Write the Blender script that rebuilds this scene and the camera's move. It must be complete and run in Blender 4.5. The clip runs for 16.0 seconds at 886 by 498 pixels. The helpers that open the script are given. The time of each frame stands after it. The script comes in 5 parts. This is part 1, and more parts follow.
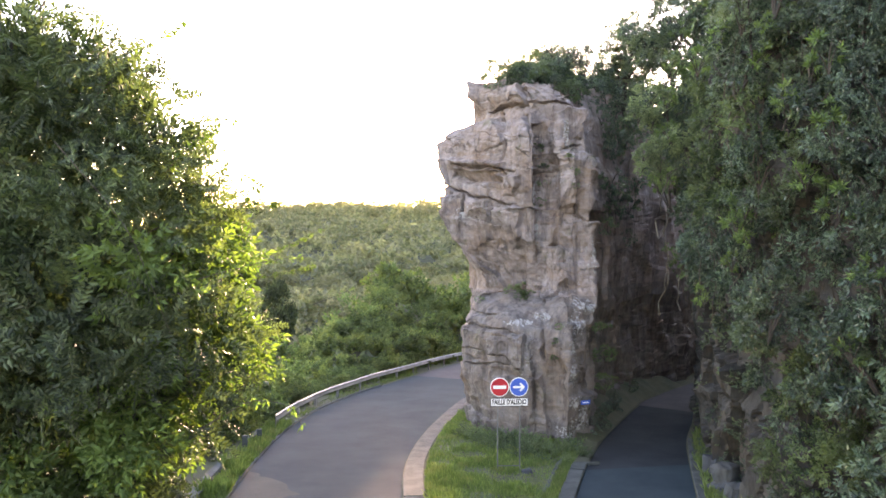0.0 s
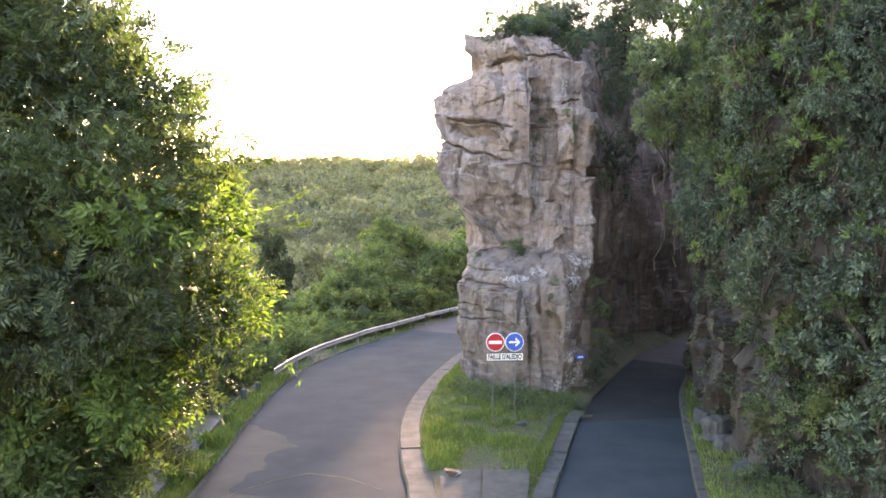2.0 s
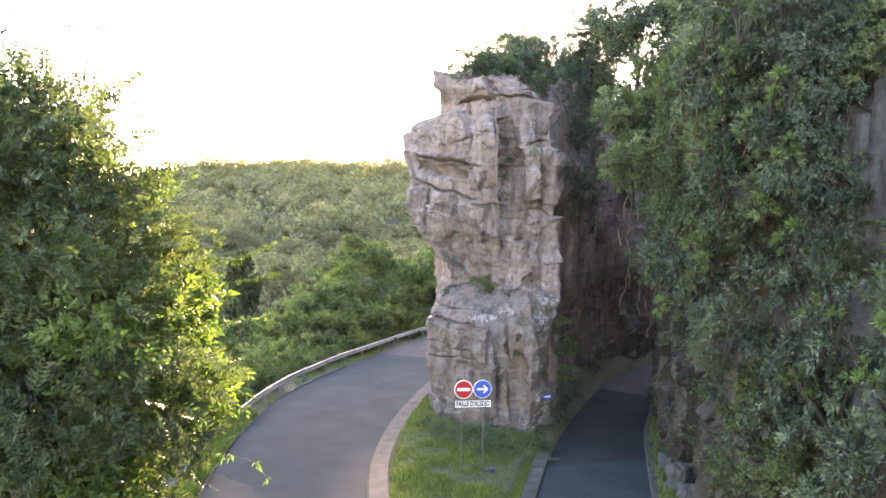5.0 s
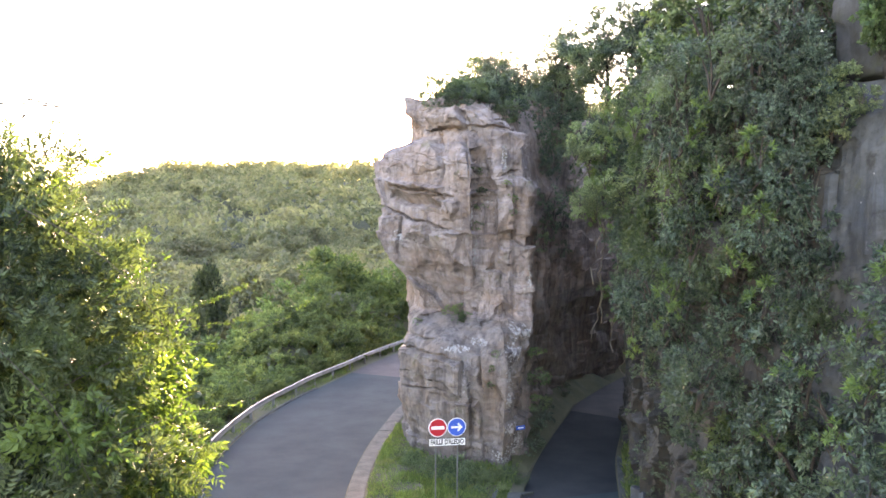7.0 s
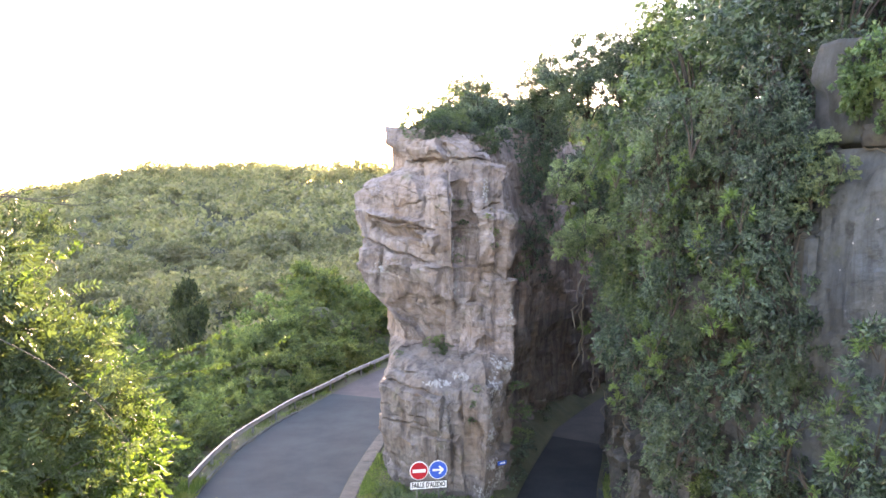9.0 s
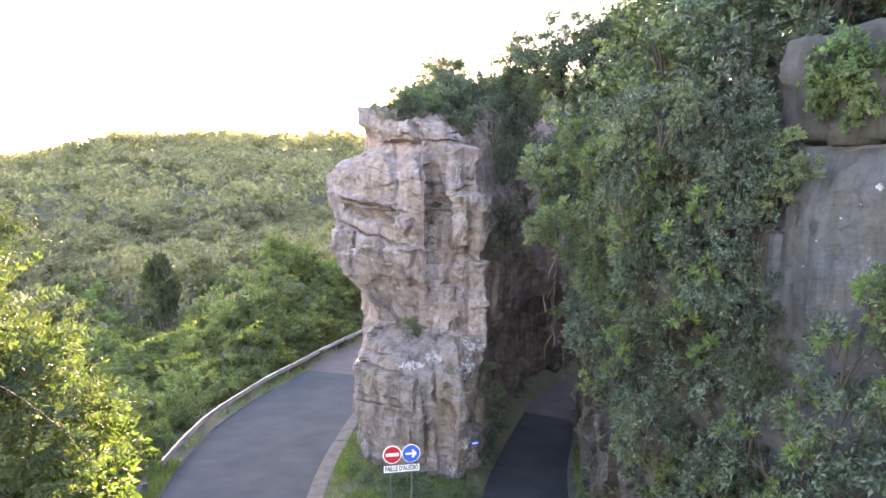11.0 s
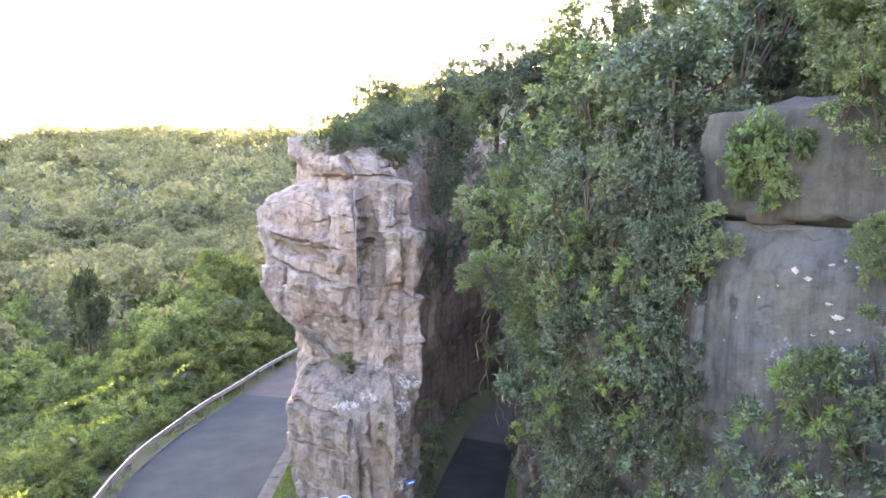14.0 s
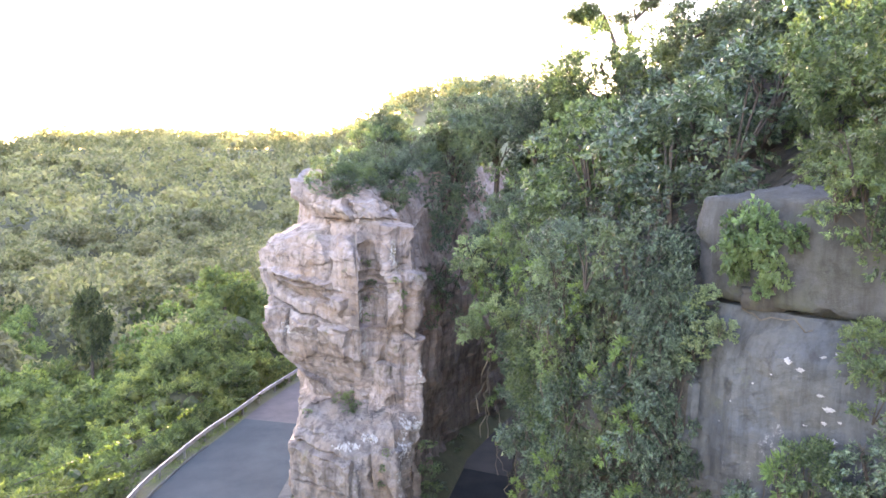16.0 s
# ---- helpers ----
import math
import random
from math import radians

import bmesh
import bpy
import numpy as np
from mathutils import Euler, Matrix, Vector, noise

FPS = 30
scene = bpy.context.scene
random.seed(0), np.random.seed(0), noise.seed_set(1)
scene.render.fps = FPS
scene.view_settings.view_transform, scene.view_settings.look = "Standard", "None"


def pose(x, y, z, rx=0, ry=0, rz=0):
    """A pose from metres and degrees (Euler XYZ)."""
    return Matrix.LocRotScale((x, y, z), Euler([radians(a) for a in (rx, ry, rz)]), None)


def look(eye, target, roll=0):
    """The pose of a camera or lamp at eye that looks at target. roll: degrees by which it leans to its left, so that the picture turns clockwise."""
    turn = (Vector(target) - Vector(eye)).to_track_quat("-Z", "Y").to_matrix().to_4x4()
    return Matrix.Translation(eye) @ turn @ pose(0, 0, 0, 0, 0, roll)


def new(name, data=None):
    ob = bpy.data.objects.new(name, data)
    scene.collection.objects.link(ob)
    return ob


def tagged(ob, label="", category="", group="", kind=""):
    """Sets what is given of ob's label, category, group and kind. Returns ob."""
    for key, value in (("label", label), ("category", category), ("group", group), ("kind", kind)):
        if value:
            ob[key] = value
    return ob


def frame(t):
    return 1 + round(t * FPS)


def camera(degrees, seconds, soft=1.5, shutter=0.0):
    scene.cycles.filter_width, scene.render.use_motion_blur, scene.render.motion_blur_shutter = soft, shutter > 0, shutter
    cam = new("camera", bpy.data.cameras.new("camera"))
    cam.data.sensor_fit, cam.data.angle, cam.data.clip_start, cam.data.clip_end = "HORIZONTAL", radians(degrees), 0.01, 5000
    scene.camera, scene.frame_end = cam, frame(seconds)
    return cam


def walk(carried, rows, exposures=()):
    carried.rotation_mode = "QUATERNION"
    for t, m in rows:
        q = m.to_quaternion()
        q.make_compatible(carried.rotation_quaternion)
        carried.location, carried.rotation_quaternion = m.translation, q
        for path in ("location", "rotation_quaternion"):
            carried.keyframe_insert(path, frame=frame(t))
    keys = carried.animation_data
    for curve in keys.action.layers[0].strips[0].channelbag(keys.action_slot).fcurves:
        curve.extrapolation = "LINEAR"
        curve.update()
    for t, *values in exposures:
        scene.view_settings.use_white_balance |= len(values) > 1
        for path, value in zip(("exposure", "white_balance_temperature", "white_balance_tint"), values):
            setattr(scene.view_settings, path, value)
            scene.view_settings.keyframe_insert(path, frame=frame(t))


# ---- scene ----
cam = camera(64.2, 16.0, soft=1.6)
METRES, EYE, TILT, LEAN, TURN = 9.3, 7.7, 0.0, 0.0, 0.0
ROWS = [
    (0.0, 0.0, 0.0, 0.0, 0.0, 0.0, -0.0),
    (0.5, 0.0021, 0.0005, 0.0057, 0.01, -0.34, -0.0),
    (1.0, 0.0021, 0.0011, 0.0043, 0.03, -3.01, -0.02),
    (1.5, 0.0024, 0.0021, 0.0026, 0.04, -3.67, -0.03),
    (2.0, 0.0026, 0.0012, 0.0055, -0.23, -3.67, -0.07),
    (2.5, 0.0022, -0.0005, 0.0197, -0.6, -3.65, -0.07),
    (3.0, 0.0016, 0.0019, 0.042, -0.79, -3.64, -0.09),
    (3.5, 0.0022, 0.0024, 0.0688, -1.39, -3.63, -0.12),
    (4.0, 0.004, 0.0012, 0.1056, -1.85, -3.59, -0.16),
    (6.5, -0.0071, 0.012, 0.2909, -4.54, -3.57, -0.34),
    (7.0, -0.0147, 0.0223, 0.3236, -5.3, -3.57, -0.24),
    (7.5, -0.0092, 0.0346, 0.349, -6.01, -3.59, -0.16),
    (8.0, -0.0053, 0.0417, 0.3976, -6.27, -3.58, -0.24),
    (8.5, -0.0064, 0.0442, 0.4504, -6.56, -3.61, -0.25),
    (9.0, -0.0113, 0.0497, 0.4798, -6.82, -3.6, -0.24),
    (11.5, 0.0155, 0.0601, 0.5651, -9.75, -6.6, -0.26),
    (12.0, 0.0309, 0.0959, 0.5851, -10.87, -6.59, -0.25),
    (12.5, 0.0414, 0.1104, 0.6127, -11.74, -6.55, -0.28),
    (13.0, 0.0483, 0.1118, 0.6464, -12.65, -6.61, -0.26),
    (13.5, 0.0557, 0.1102, 0.686, -13.37, -6.7, -0.21),
    (14.0, 0.0607, 0.1085, 0.7409, -13.32, -6.72, -0.24),
    (14.5, 0.0621, 0.1024, 0.7948, -13.29, -6.71, -0.3),
    (15.0, 0.0638, 0.1015, 0.8361, -13.24, -6.71, -0.36),
    (15.5, 0.06, 0.0997, 0.8907, -13.23, -6.73, -0.35),
    (16.0, 0.0583, 0.0972, 0.9422, -13.22, -6.73, -0.32),
]
walk(cam, [(t, pose(0, 0, EYE, TILT, LEAN, TURN) @ pose(METRES * x, METRES * y, METRES * z, 90 + pitch, roll, yaw)) for t, x, y, z, yaw, pitch, roll in ROWS],
     [(0.0, 4.43, 8900, 42), (4.0, 4.58, 8800, 42), (9.0, 4.7, 8500, 43), (12.5, 4.9, 8400, 46), (16.0, 5.08, 8400, 46)])

# ---- world, sun, exposure ----
SUN_AZ, SUN_EL = 1.0, 5.0          # degrees to the right of +y, degrees up
world = bpy.data.worlds.new("world")
scene.world = world
world.use_nodes = True
wn = world.node_tree
wn.nodes.clear()
w_out = wn.nodes.new("ShaderNodeOutputWorld")
w_bg = wn.nodes.new("ShaderNodeBackground")
w_sky = wn.nodes.new("ShaderNodeTexSky")
w_sky.sky_type = "NISHITA"
w_sky.sun_disc = False
w_sky.sun_elevation = radians(SUN_EL)
w_sky.sun_rotation = radians(SUN_AZ)
w_sky.air_density, w_sky.dust_density, w_sky.ozone_density = 1.0, 0.5, 2.0
w_bg.inputs["Strength"].default_value = 0.15
wn.links.new(w_sky.outputs[0], w_bg.inputs["Color"])
wn.links.new(w_bg.outputs[0], w_out.inputs["Surface"])

sun_data = bpy.data.lights.new("sun", "SUN")
sun_data.energy, sun_data.angle, sun_data.color = 2.2, radians(0.6), (1.0, 0.87, 0.68)
sun = new("sun", sun_data)
a, e = radians(SUN_AZ), radians(SUN_EL)
sun.matrix_world = look((0, 0, 60), Vector((0, 0, 60)) - Vector((math.sin(a) * math.cos(e), math.cos(a) * math.cos(e), math.sin(e))))

# ---- numpy noise ----
def hash3(i, j, k, s=0):
    n = (i * 73856093) ^ (j * 19349663) ^ (k * 83492791) ^ (s * 2654435761 & 0x7FFFFFFF)
    n = (n ^ (n >> 13)) * 1274126177 & 0x7FFFFFFF
    n = (n ^ (n >> 16)) * 668265263 & 0x7FFFFFFF
    return ((n ^ (n >> 15)) & 0xFFFFF) / float(0xFFFFF)


def vnoise(P, s=0):
    """Smooth value noise, -1 to 1, at the points P (N, 3)."""
    P = np.asarray(P, float)
    I = np.floor(P).astype(np.int64)
    F = P - I
    F = F * F * F * (F * (F * 6 - 15) + 10)
    out = np.zeros(len(P))
    for dx in (0, 1):
        for dy in (0, 1):
            for dz in (0, 1):
                w = (F[:, 0] if dx else 1 - F[:, 0]) * (F[:, 1] if dy else 1 - F[:, 1]) * (F[:, 2] if dz else 1 - F[:, 2])
                out += w * hash3(I[:, 0] + dx, I[:, 1] + dy, I[:, 2] + dz, s)
    return out * 2 - 1


def fbm(P, octaves=4, s=0):
    P = np.asarray(P, float)
    out, amp = np.zeros(len(P)), 1.0
    for o in range(octaves):
        out += amp * vnoise(P * 2 ** o + 17.3 * o, s + o)
        amp *= 0.5
    return out


# ---- mesh helpers ----
def mesh_from(name, verts, quads, material, smooth=True):
    me = bpy.data.meshes.new(name)
    verts, quads = np.asarray(verts, np.float32), np.asarray(quads, np.int32)
    n = quads.shape[1]
    me.vertices.add(len(verts))
    me.vertices.foreach_set("co", verts.ravel())
    me.loops.add(quads.size)
    me.loops.foreach_set("vertex_index", quads.ravel())
    me.polygons.add(len(quads))
    me.polygons.foreach_set("loop_start", np.arange(0, quads.size, n, dtype=np.int32))
    me.polygons.foreach_set("loop_total", np.full(len(quads), n, np.int32))
    me.polygons.foreach_set("use_smooth", np.full(len(quads), smooth))
    me.materials.append(material)
    me.update(calc_edges=True)
    me.validate()
    return me


def grid_quads(nu, nv, wrap=False):
    u = np.arange(nu if wrap else nu - 1)
    v = np.arange(nv - 1)
    U, V = np.meshgrid(u, v, indexing="ij")
    U2 = (U + 1) % nu
    return np.stack([U * nv + V, U2 * nv + V, U2 * nv + V + 1, U * nv + V + 1], -1).reshape(-1, 4)


def part(name, bm, material=None, parent=None, label=""):
    """Links a bmesh (or a ready mesh) as one mesh object under its thing."""
    if isinstance(bm, bmesh.types.BMesh):
        me = bpy.data.meshes.new(name)
        bm.to_mesh(me)
        bm.free()
        me.materials.append(material)
    else:
        me = bm
    ob = new(name, me)
    if parent is not None:
        ob.parent = parent
    if label:
        ob["label"] = label
    return ob


def tube(points, radii, sides=7):
    """Vertices and quads of a tapered tube along points."""
    pts = [Vector(p) for p in points]
    verts, quads = [], []
    for i, p in enumerate(pts):
        d = (pts[min(i + 1, len(pts) - 1)] - pts[max(i - 1, 0)]).normalized()
        up = Vector((0, 0, 1)) if abs(d.z) < 0.9 else Vector((1, 0, 0))
        s = d.cross(up).normalized()
        t = s.cross(d)
        for k in range(sides):
            an = 2 * math.pi * k / sides
            verts.append(p + (s * math.cos(an) + t * math.sin(an)) * radii[i])
    for i in range(len(pts) - 1):
        for k in range(sides):
            k2 = (k + 1) % sides
            quads.append((i * sides + k, i * sides + k2, (i + 1) * sides + k2, (i + 1) * sides + k))
    return np.array([tuple(v) for v in verts]), np.array(quads)


def tubes_mesh(name, lines, material, sides=6):
    V, Q, off = [], [], 0
    for pts, rad in lines:
        v, q = tube(pts, rad, sides)
        V.append(v)
        Q.append(q + off)
        off += len(v)
    return mesh_from(name, np.concatenate(V), np.concatenate(Q), material)


def box_bm(sx, sy, sz, bevel=0.0, at=(0, 0, 0)):
    bm = bmesh.new()
    bmesh.ops.create_cube(bm, size=1, matrix=Matrix.Translation(at) @ Matrix.Diagonal((sx, sy, sz, 1)))
    if bevel:
        bmesh.ops.bevel(bm, geom=bm.edges[:], offset=bevel, segments=2, affect="EDGES")
    return bm


# ---- materials ----
def node_mat(name):
    m = bpy.data.materials.new(name)
    m.use_nodes = True
    nt = m.node_tree
    nt.nodes.clear()
    out = nt.nodes.new("ShaderNodeOutputMaterial")
    b = nt.nodes.new("ShaderNodeBsdfPrincipled")
    nt.links.new(b.outputs[0], out.inputs["Surface"])
    return m, nt, b, out


def n_noise(nt, scale, detail=5, rough=0.6, stretch=None, coord=None):
    if coord is None:
        g = nt.nodes.new("ShaderNodeNewGeometry")
        coord = g.outputs["Position"]
    if stretch:
        mp = nt.nodes.new("ShaderNodeMapping")
        mp.inputs["Scale"].default_value = stretch
        nt.links.new(coord, mp.inputs["Vector"])
        coord = mp.outputs[0]
    t = nt.nodes.new("ShaderNodeTexNoise")
    t.inputs["Scale"].default_value, t.inputs["Detail"].default_value, t.inputs["Roughness"].default_value = scale, detail, rough
    nt.links.new(coord, t.inputs["Vector"])
    return t.outputs["Fac"]


def n_ramp(nt, fac, stops):
    r = nt.nodes.new("ShaderNodeValToRGB")
    el = r.color_ramp.elements
    while len(el) < len(stops):
        el.new(0.5)
    for q, (p, c) in zip(el, stops):
        q.position, q.color = p, (*c, 1) if len(c) == 3 else c
    nt.links.new(fac, r.inputs[0])
    return r.outputs[0]


def n_mix(nt, fac, a, b, blend="MIX"):
    m = nt.nodes.new("ShaderNodeMix")
    m.data_type, m.blend_type = "RGBA", blend
    for sock, v in ((m.inputs[0], fac), (m.inputs[6], a), (m.inputs[7], b)):
        if isinstance(v, bpy.types.NodeSocket):
            nt.links.new(v, sock)
        elif isinstance(v, (int, float)):
            sock.default_value = v
        else:
            sock.default_value = (*v, 1)
    return m.outputs[2]


def n_bump(nt, b, height, strength=0.4, dist=0.05):
    u = nt.nodes.new("ShaderNodeBump")
    u.inputs["Strength"].default_value, u.inputs["Distance"].default_value = strength, dist
    nt.links.new(height, u.inputs["Height"])
    nt.links.new(u.outputs[0], b.inputs["Normal"])


W, K = (1, 1, 1), (0, 0, 0)


def rock_material(name, base, pale, tan, stain, white_amount, bed=0.0):
    """Weathered stone: broad tones, bedding tints, grain, dark runs, rusty blotches, moss and pale lichen."""
    m, nt, b, _ = node_mat(name)
    big = n_noise(nt, 0.35, 4, 0.6)
    col = n_ramp(nt, big, [(0.32, base), (0.5, pale), (0.66, tan)])
    if bed:
        layer = n_noise(nt, 1.0, 5, 0.6, stretch=(0.5, 0.35, 2.2))
        col = n_mix(nt, n_ramp(nt, layer, [(0.42, K), (0.60, (bed, bed, bed))]), col, tan)
        layer2 = n_noise(nt, 1.3, 4, 0.6, stretch=(0.4, 0.4, 1.6))
        col = n_mix(nt, n_ramp(nt, layer2, [(0.52, K), (0.68, (bed, bed, bed))]), col, tuple(1.25 * c for c in pale))
    grain = n_noise(nt, 5.0, 10, 0.75)
    col = n_mix(nt, 0.55, col, n_ramp(nt, grain, [(0.3, (0.45, 0.45, 0.45)), (0.7, (1.35, 1.35, 1.35))]), "MULTIPLY")
    streak = n_noise(nt, 1.4, 8, 0.7, stretch=(1.5, 1.5, 0.16))
    col = n_mix(nt, n_ramp(nt, streak, [(0.48, K), (0.64, (0.7, 0.7, 0.7))]), col, stain)
    blotch = n_noise(nt, 1.1, 6, 0.7)
    col = n_mix(nt, n_ramp(nt, blotch, [(0.54, K), (0.66, (0.6, 0.6, 0.6))]), col, tan)
    dark = n_noise(nt, 2.3, 8, 0.72)
    col = n_mix(nt, n_ramp(nt, dark, [(0.55, K), (0.65, (0.7, 0.7, 0.7))]), col, stain)
    moss = n_noise(nt, 0.8, 6, 0.7)
    col = n_mix(nt, n_ramp(nt, moss, [(0.60, K), (0.72, (0.65, 0.65, 0.65))]), col, (0.075, 0.085, 0.04))
    zone = n_ramp(nt, n_noise(nt, 0.7, 3, 0.6, stretch=(1.4, 1.4, 0.5)), [(white_amount, K), (white_amount + 0.12, W)])
    fleck = n_ramp(nt, n_noise(nt, 7.0, 9, 0.8), [(0.54, K), (0.62, (0.6, 0.6, 0.6))])
    col = n_mix(nt, n_mix(nt, 1.0, zone, fleck, "MULTIPLY"), col, (0.40, 0.40, 0.40))
    nt.links.new(col, b.inputs["Base Color"])
    b.inputs["Roughness"].default_value = 0.85
    b.inputs["Specular IOR Level"].default_value = 0.25
    h = n_mix(nt, 0.5, n_noise(nt, 2.5, 10, 0.75), n_noise(nt, 14, 6, 0.7))
    n_bump(nt, b, h, 0.7, 0.07)
    return m


ROCK = rock_material("sandstone", (0.135, 0.112, 0.108), (0.268, 0.236, 0.232), (0.218, 0.158, 0.128), (0.060, 0.047, 0.043), 0.56, 0.6)
# base block: darker and greyer than the blocks above it
ROCK_BASE = rock_material("darker_lichened_sandstone", (0.096, 0.086, 0.082), (0.186, 0.168, 0.162), (0.16, 0.121, 0.097), (0.048, 0.040, 0.037), 0.55, 0.45)
CLIFF = rock_material("grey_granite", (0.040, 0.048, 0.055), (0.074, 0.087, 0.097), (0.078, 0.081, 0.076), (0.028, 0.030, 0.033), 0.61)
# boulder granite: moss, plus the overhanging bush's shade as darker colour
MOSSY_SHADED = rock_material("mossy_shaded_granite", (0.036, 0.042, 0.041), (0.068, 0.073, 0.076), (0.055, 0.062, 0.042), (0.03, 0.032, 0.028), 0.66)


# mossy wall rock, colour darkened to act as shade between the creepers
WALL = rock_material("mossy_shaded_rock", (0.030, 0.031, 0.029), (0.058, 0.059, 0.056), (0.066, 0.054, 0.042), (0.018, 0.018, 0.017), 0.62)


def leaf_material(name, dark, light, young, trans=0.35, gloss=0.45, patch=0.55):
    m, nt, b, out = node_mat(name)
    g = nt.nodes.new("ShaderNodeNewGeometry")
    oi = nt.nodes.new("ShaderNodeObjectInfo")
    tone = n_ramp(nt, g.outputs["Random Per Island"], [(0.0, K), (0.62, (0.5, 0.5, 0.5)), (0.86, W)])
    col = n_mix(nt, tone, dark, tuple(1.15 * c for c in light))
    col = n_mix(nt, n_ramp(nt, n_noise(nt, patch, 3, 0.6), [(0.50, K), (0.66, (0.75, 0.75, 0.75))]), col, young)
    hue = nt.nodes.new("ShaderNodeHueSaturation")
    mr = nt.nodes.new("ShaderNodeMapRange")
    mr.inputs[3].default_value, mr.inputs[4].default_value = 0.65, 1.3
    nt.links.new(oi.outputs["Random"], mr.inputs[0])
    nt.links.new(mr.outputs[0], hue.inputs["Value"])
    nt.links.new(col, hue.inputs["Color"])
    col = hue.outputs[0]
    nt.links.new(col, b.inputs["Base Color"])
    b.inputs["Roughness"].default_value, b.inputs["Specular IOR Level"].default_value = gloss, 0.45
    t = nt.nodes.new("ShaderNodeBsdfTranslucent")
    warm = n_mix(nt, 1.0, col, (1.38, 1.5, 0.70), "MULTIPLY")
    nt.links.new(warm, t.inputs["Color"])
    mix = nt.nodes.new("ShaderNodeMixShader")
    mix.inputs[0].default_value = trans
    nt.links.new(b.outputs[0], mix.inputs[1])
    nt.links.new(t.outputs[0], mix.inputs[2])
    nt.links.new(mix.outputs[0], out.inputs["Surface"])
    return m


LEAF_CLIFF = leaf_material("creeper_leaf", (0.013, 0.030, 0.022), (0.078, 0.130, 0.095), (0.11, 0.16, 0.078), 0.28, 0.34)
LEAF_LIGHT = leaf_material("light_leaf", (0.022, 0.048, 0.025), (0.085, 0.137, 0.066), (0.12, 0.168, 0.072), 0.36, 0.45)
LEAF_TREE = leaf_material("pinnate_leaf", (0.020, 0.036, 0.018), (0.066, 0.100, 0.044), (0.088, 0.125, 0.043), 0.31, 0.6)
# paled leaf green: the sun on the leaning shrubs is put into the colour
LEAF_SUN_PALED = leaf_material("sun_paled_leaf", (0.075, 0.12, 0.068), (0.20, 0.265, 0.155), (0.23, 0.285, 0.155), 0.35, 0.5)
LEAF_YOUNG = leaf_material("shoot_leaf", (0.055, 0.112, 0.042), (0.10, 0.172, 0.058), (0.13, 0.20, 0.064), 0.4, 0.45)
LEAF_BROAD = leaf_material("broad_leaf", (0.038, 0.085, 0.042), (0.085, 0.155, 0.075), (0.12, 0.185, 0.08), 0.36, 0.45)
LEAF_BRIGHT = leaf_material("young_leaf", (0.036, 0.076, 0.021), (0.078, 0.135, 0.034), (0.105, 0.16, 0.042), 0.40, 0.65)
# third colour brightened so its patches imitate sunlit tops of the bushes
LEAF_FAR = leaf_material("sun_patched_wood_leaf", (0.045, 0.08, 0.034), (0.10, 0.145, 0.058), (0.18, 0.215, 0.072), 0.45, 0.65, 0.35)
# far leaves: aerial haze is put into these pale, very translucent colours
LEAF_HAZED = leaf_material("haze_paled_leaf", (0.16, 0.17, 0.13), (0.25, 0.245, 0.185), (0.31, 0.285, 0.215), 0.62, 0.7, 0.06)
GRASS = leaf_material("grass_blade", (0.055, 0.10, 0.032), (0.115, 0.168, 0.058), (0.155, 0.168, 0.075), 0.40, 0.6, 1.3)


def simple_mat(name, c1, c2, scale=3.0, rough=0.8, metal=0.0, bump=0.2, fine=30):
    m, nt, b, _ = node_mat(name)
    col = n_ramp(nt, n_noise(nt, scale, 6, 0.65), [(0.35, c1), (0.65, c2)])
    col = n_mix(nt, 0.35, col, n_ramp(nt, n_noise(nt, fine, 4, 0.7), [(0.3, (0.6, 0.6, 0.6)), (0.7, (1.3, 1.3, 1.3))]), "MULTIPLY")
    nt.links.new(col, b.inputs["Base Color"])
    b.inputs["Roughness"].default_value, b.inputs["Metallic"].default_value = rough, metal
    n_bump(nt, b, n_noise(nt, fine, 5, 0.7), bump, 0.02)
    return m


def matt(m, spec):
    for nd in m.node_tree.nodes:
        if nd.type == "BSDF_PRINCIPLED":
            nd.inputs["Specular IOR Level"].default_value = spec


ASPHALT = simple_mat("asphalt", (0.020, 0.036, 0.043), (0.031, 0.050, 0.057), 0.5, 0.9, 0, 0.25, 45)
PALE_ASPHALT = simple_mat("pale_asphalt", (0.050, 0.050, 0.054), (0.075, 0.073, 0.074), 0.6, 0.8, 0, 0.25, 45)
DUSTY = simple_mat("worn_asphalt", (0.034, 0.044, 0.044), (0.052, 0.060, 0.056), 0.45, 0.8, 0, 0.3, 45)
LANE = simple_mat("dark_lane_asphalt", (0.020, 0.025, 0.028), (0.032, 0.038, 0.041), 0.5, 0.9, 0, 0.25, 45)
for m in (ASPHALT, PALE_ASPHALT, DUSTY, LANE):
    matt(m, 0.12)
CONCRETE = simple_mat("weathered_concrete", (0.024, 0.033, 0.032), (0.066, 0.078, 0.073), 1.9, 0.9, 0, 0.6, 22)
EARTH = simple_mat("forest_floor", (0.035, 0.045, 0.02), (0.07, 0.075, 0.035), 0.6, 0.95, 0, 0.5, 12)
TURF = simple_mat("thin_turf", (0.042, 0.052, 0.026), (0.075, 0.072, 0.044), 1.6, 0.95, 0, 0.8, 14)
BARK = simple_mat("bark", (0.030, 0.025, 0.020), (0.065, 0.053, 0.042), 5, 0.9, 0, 0.6, 40)
VINE = simple_mat("dry_vine", (0.055, 0.048, 0.036), (0.115, 0.098, 0.074), 5, 0.85, 0, 0.4, 40)
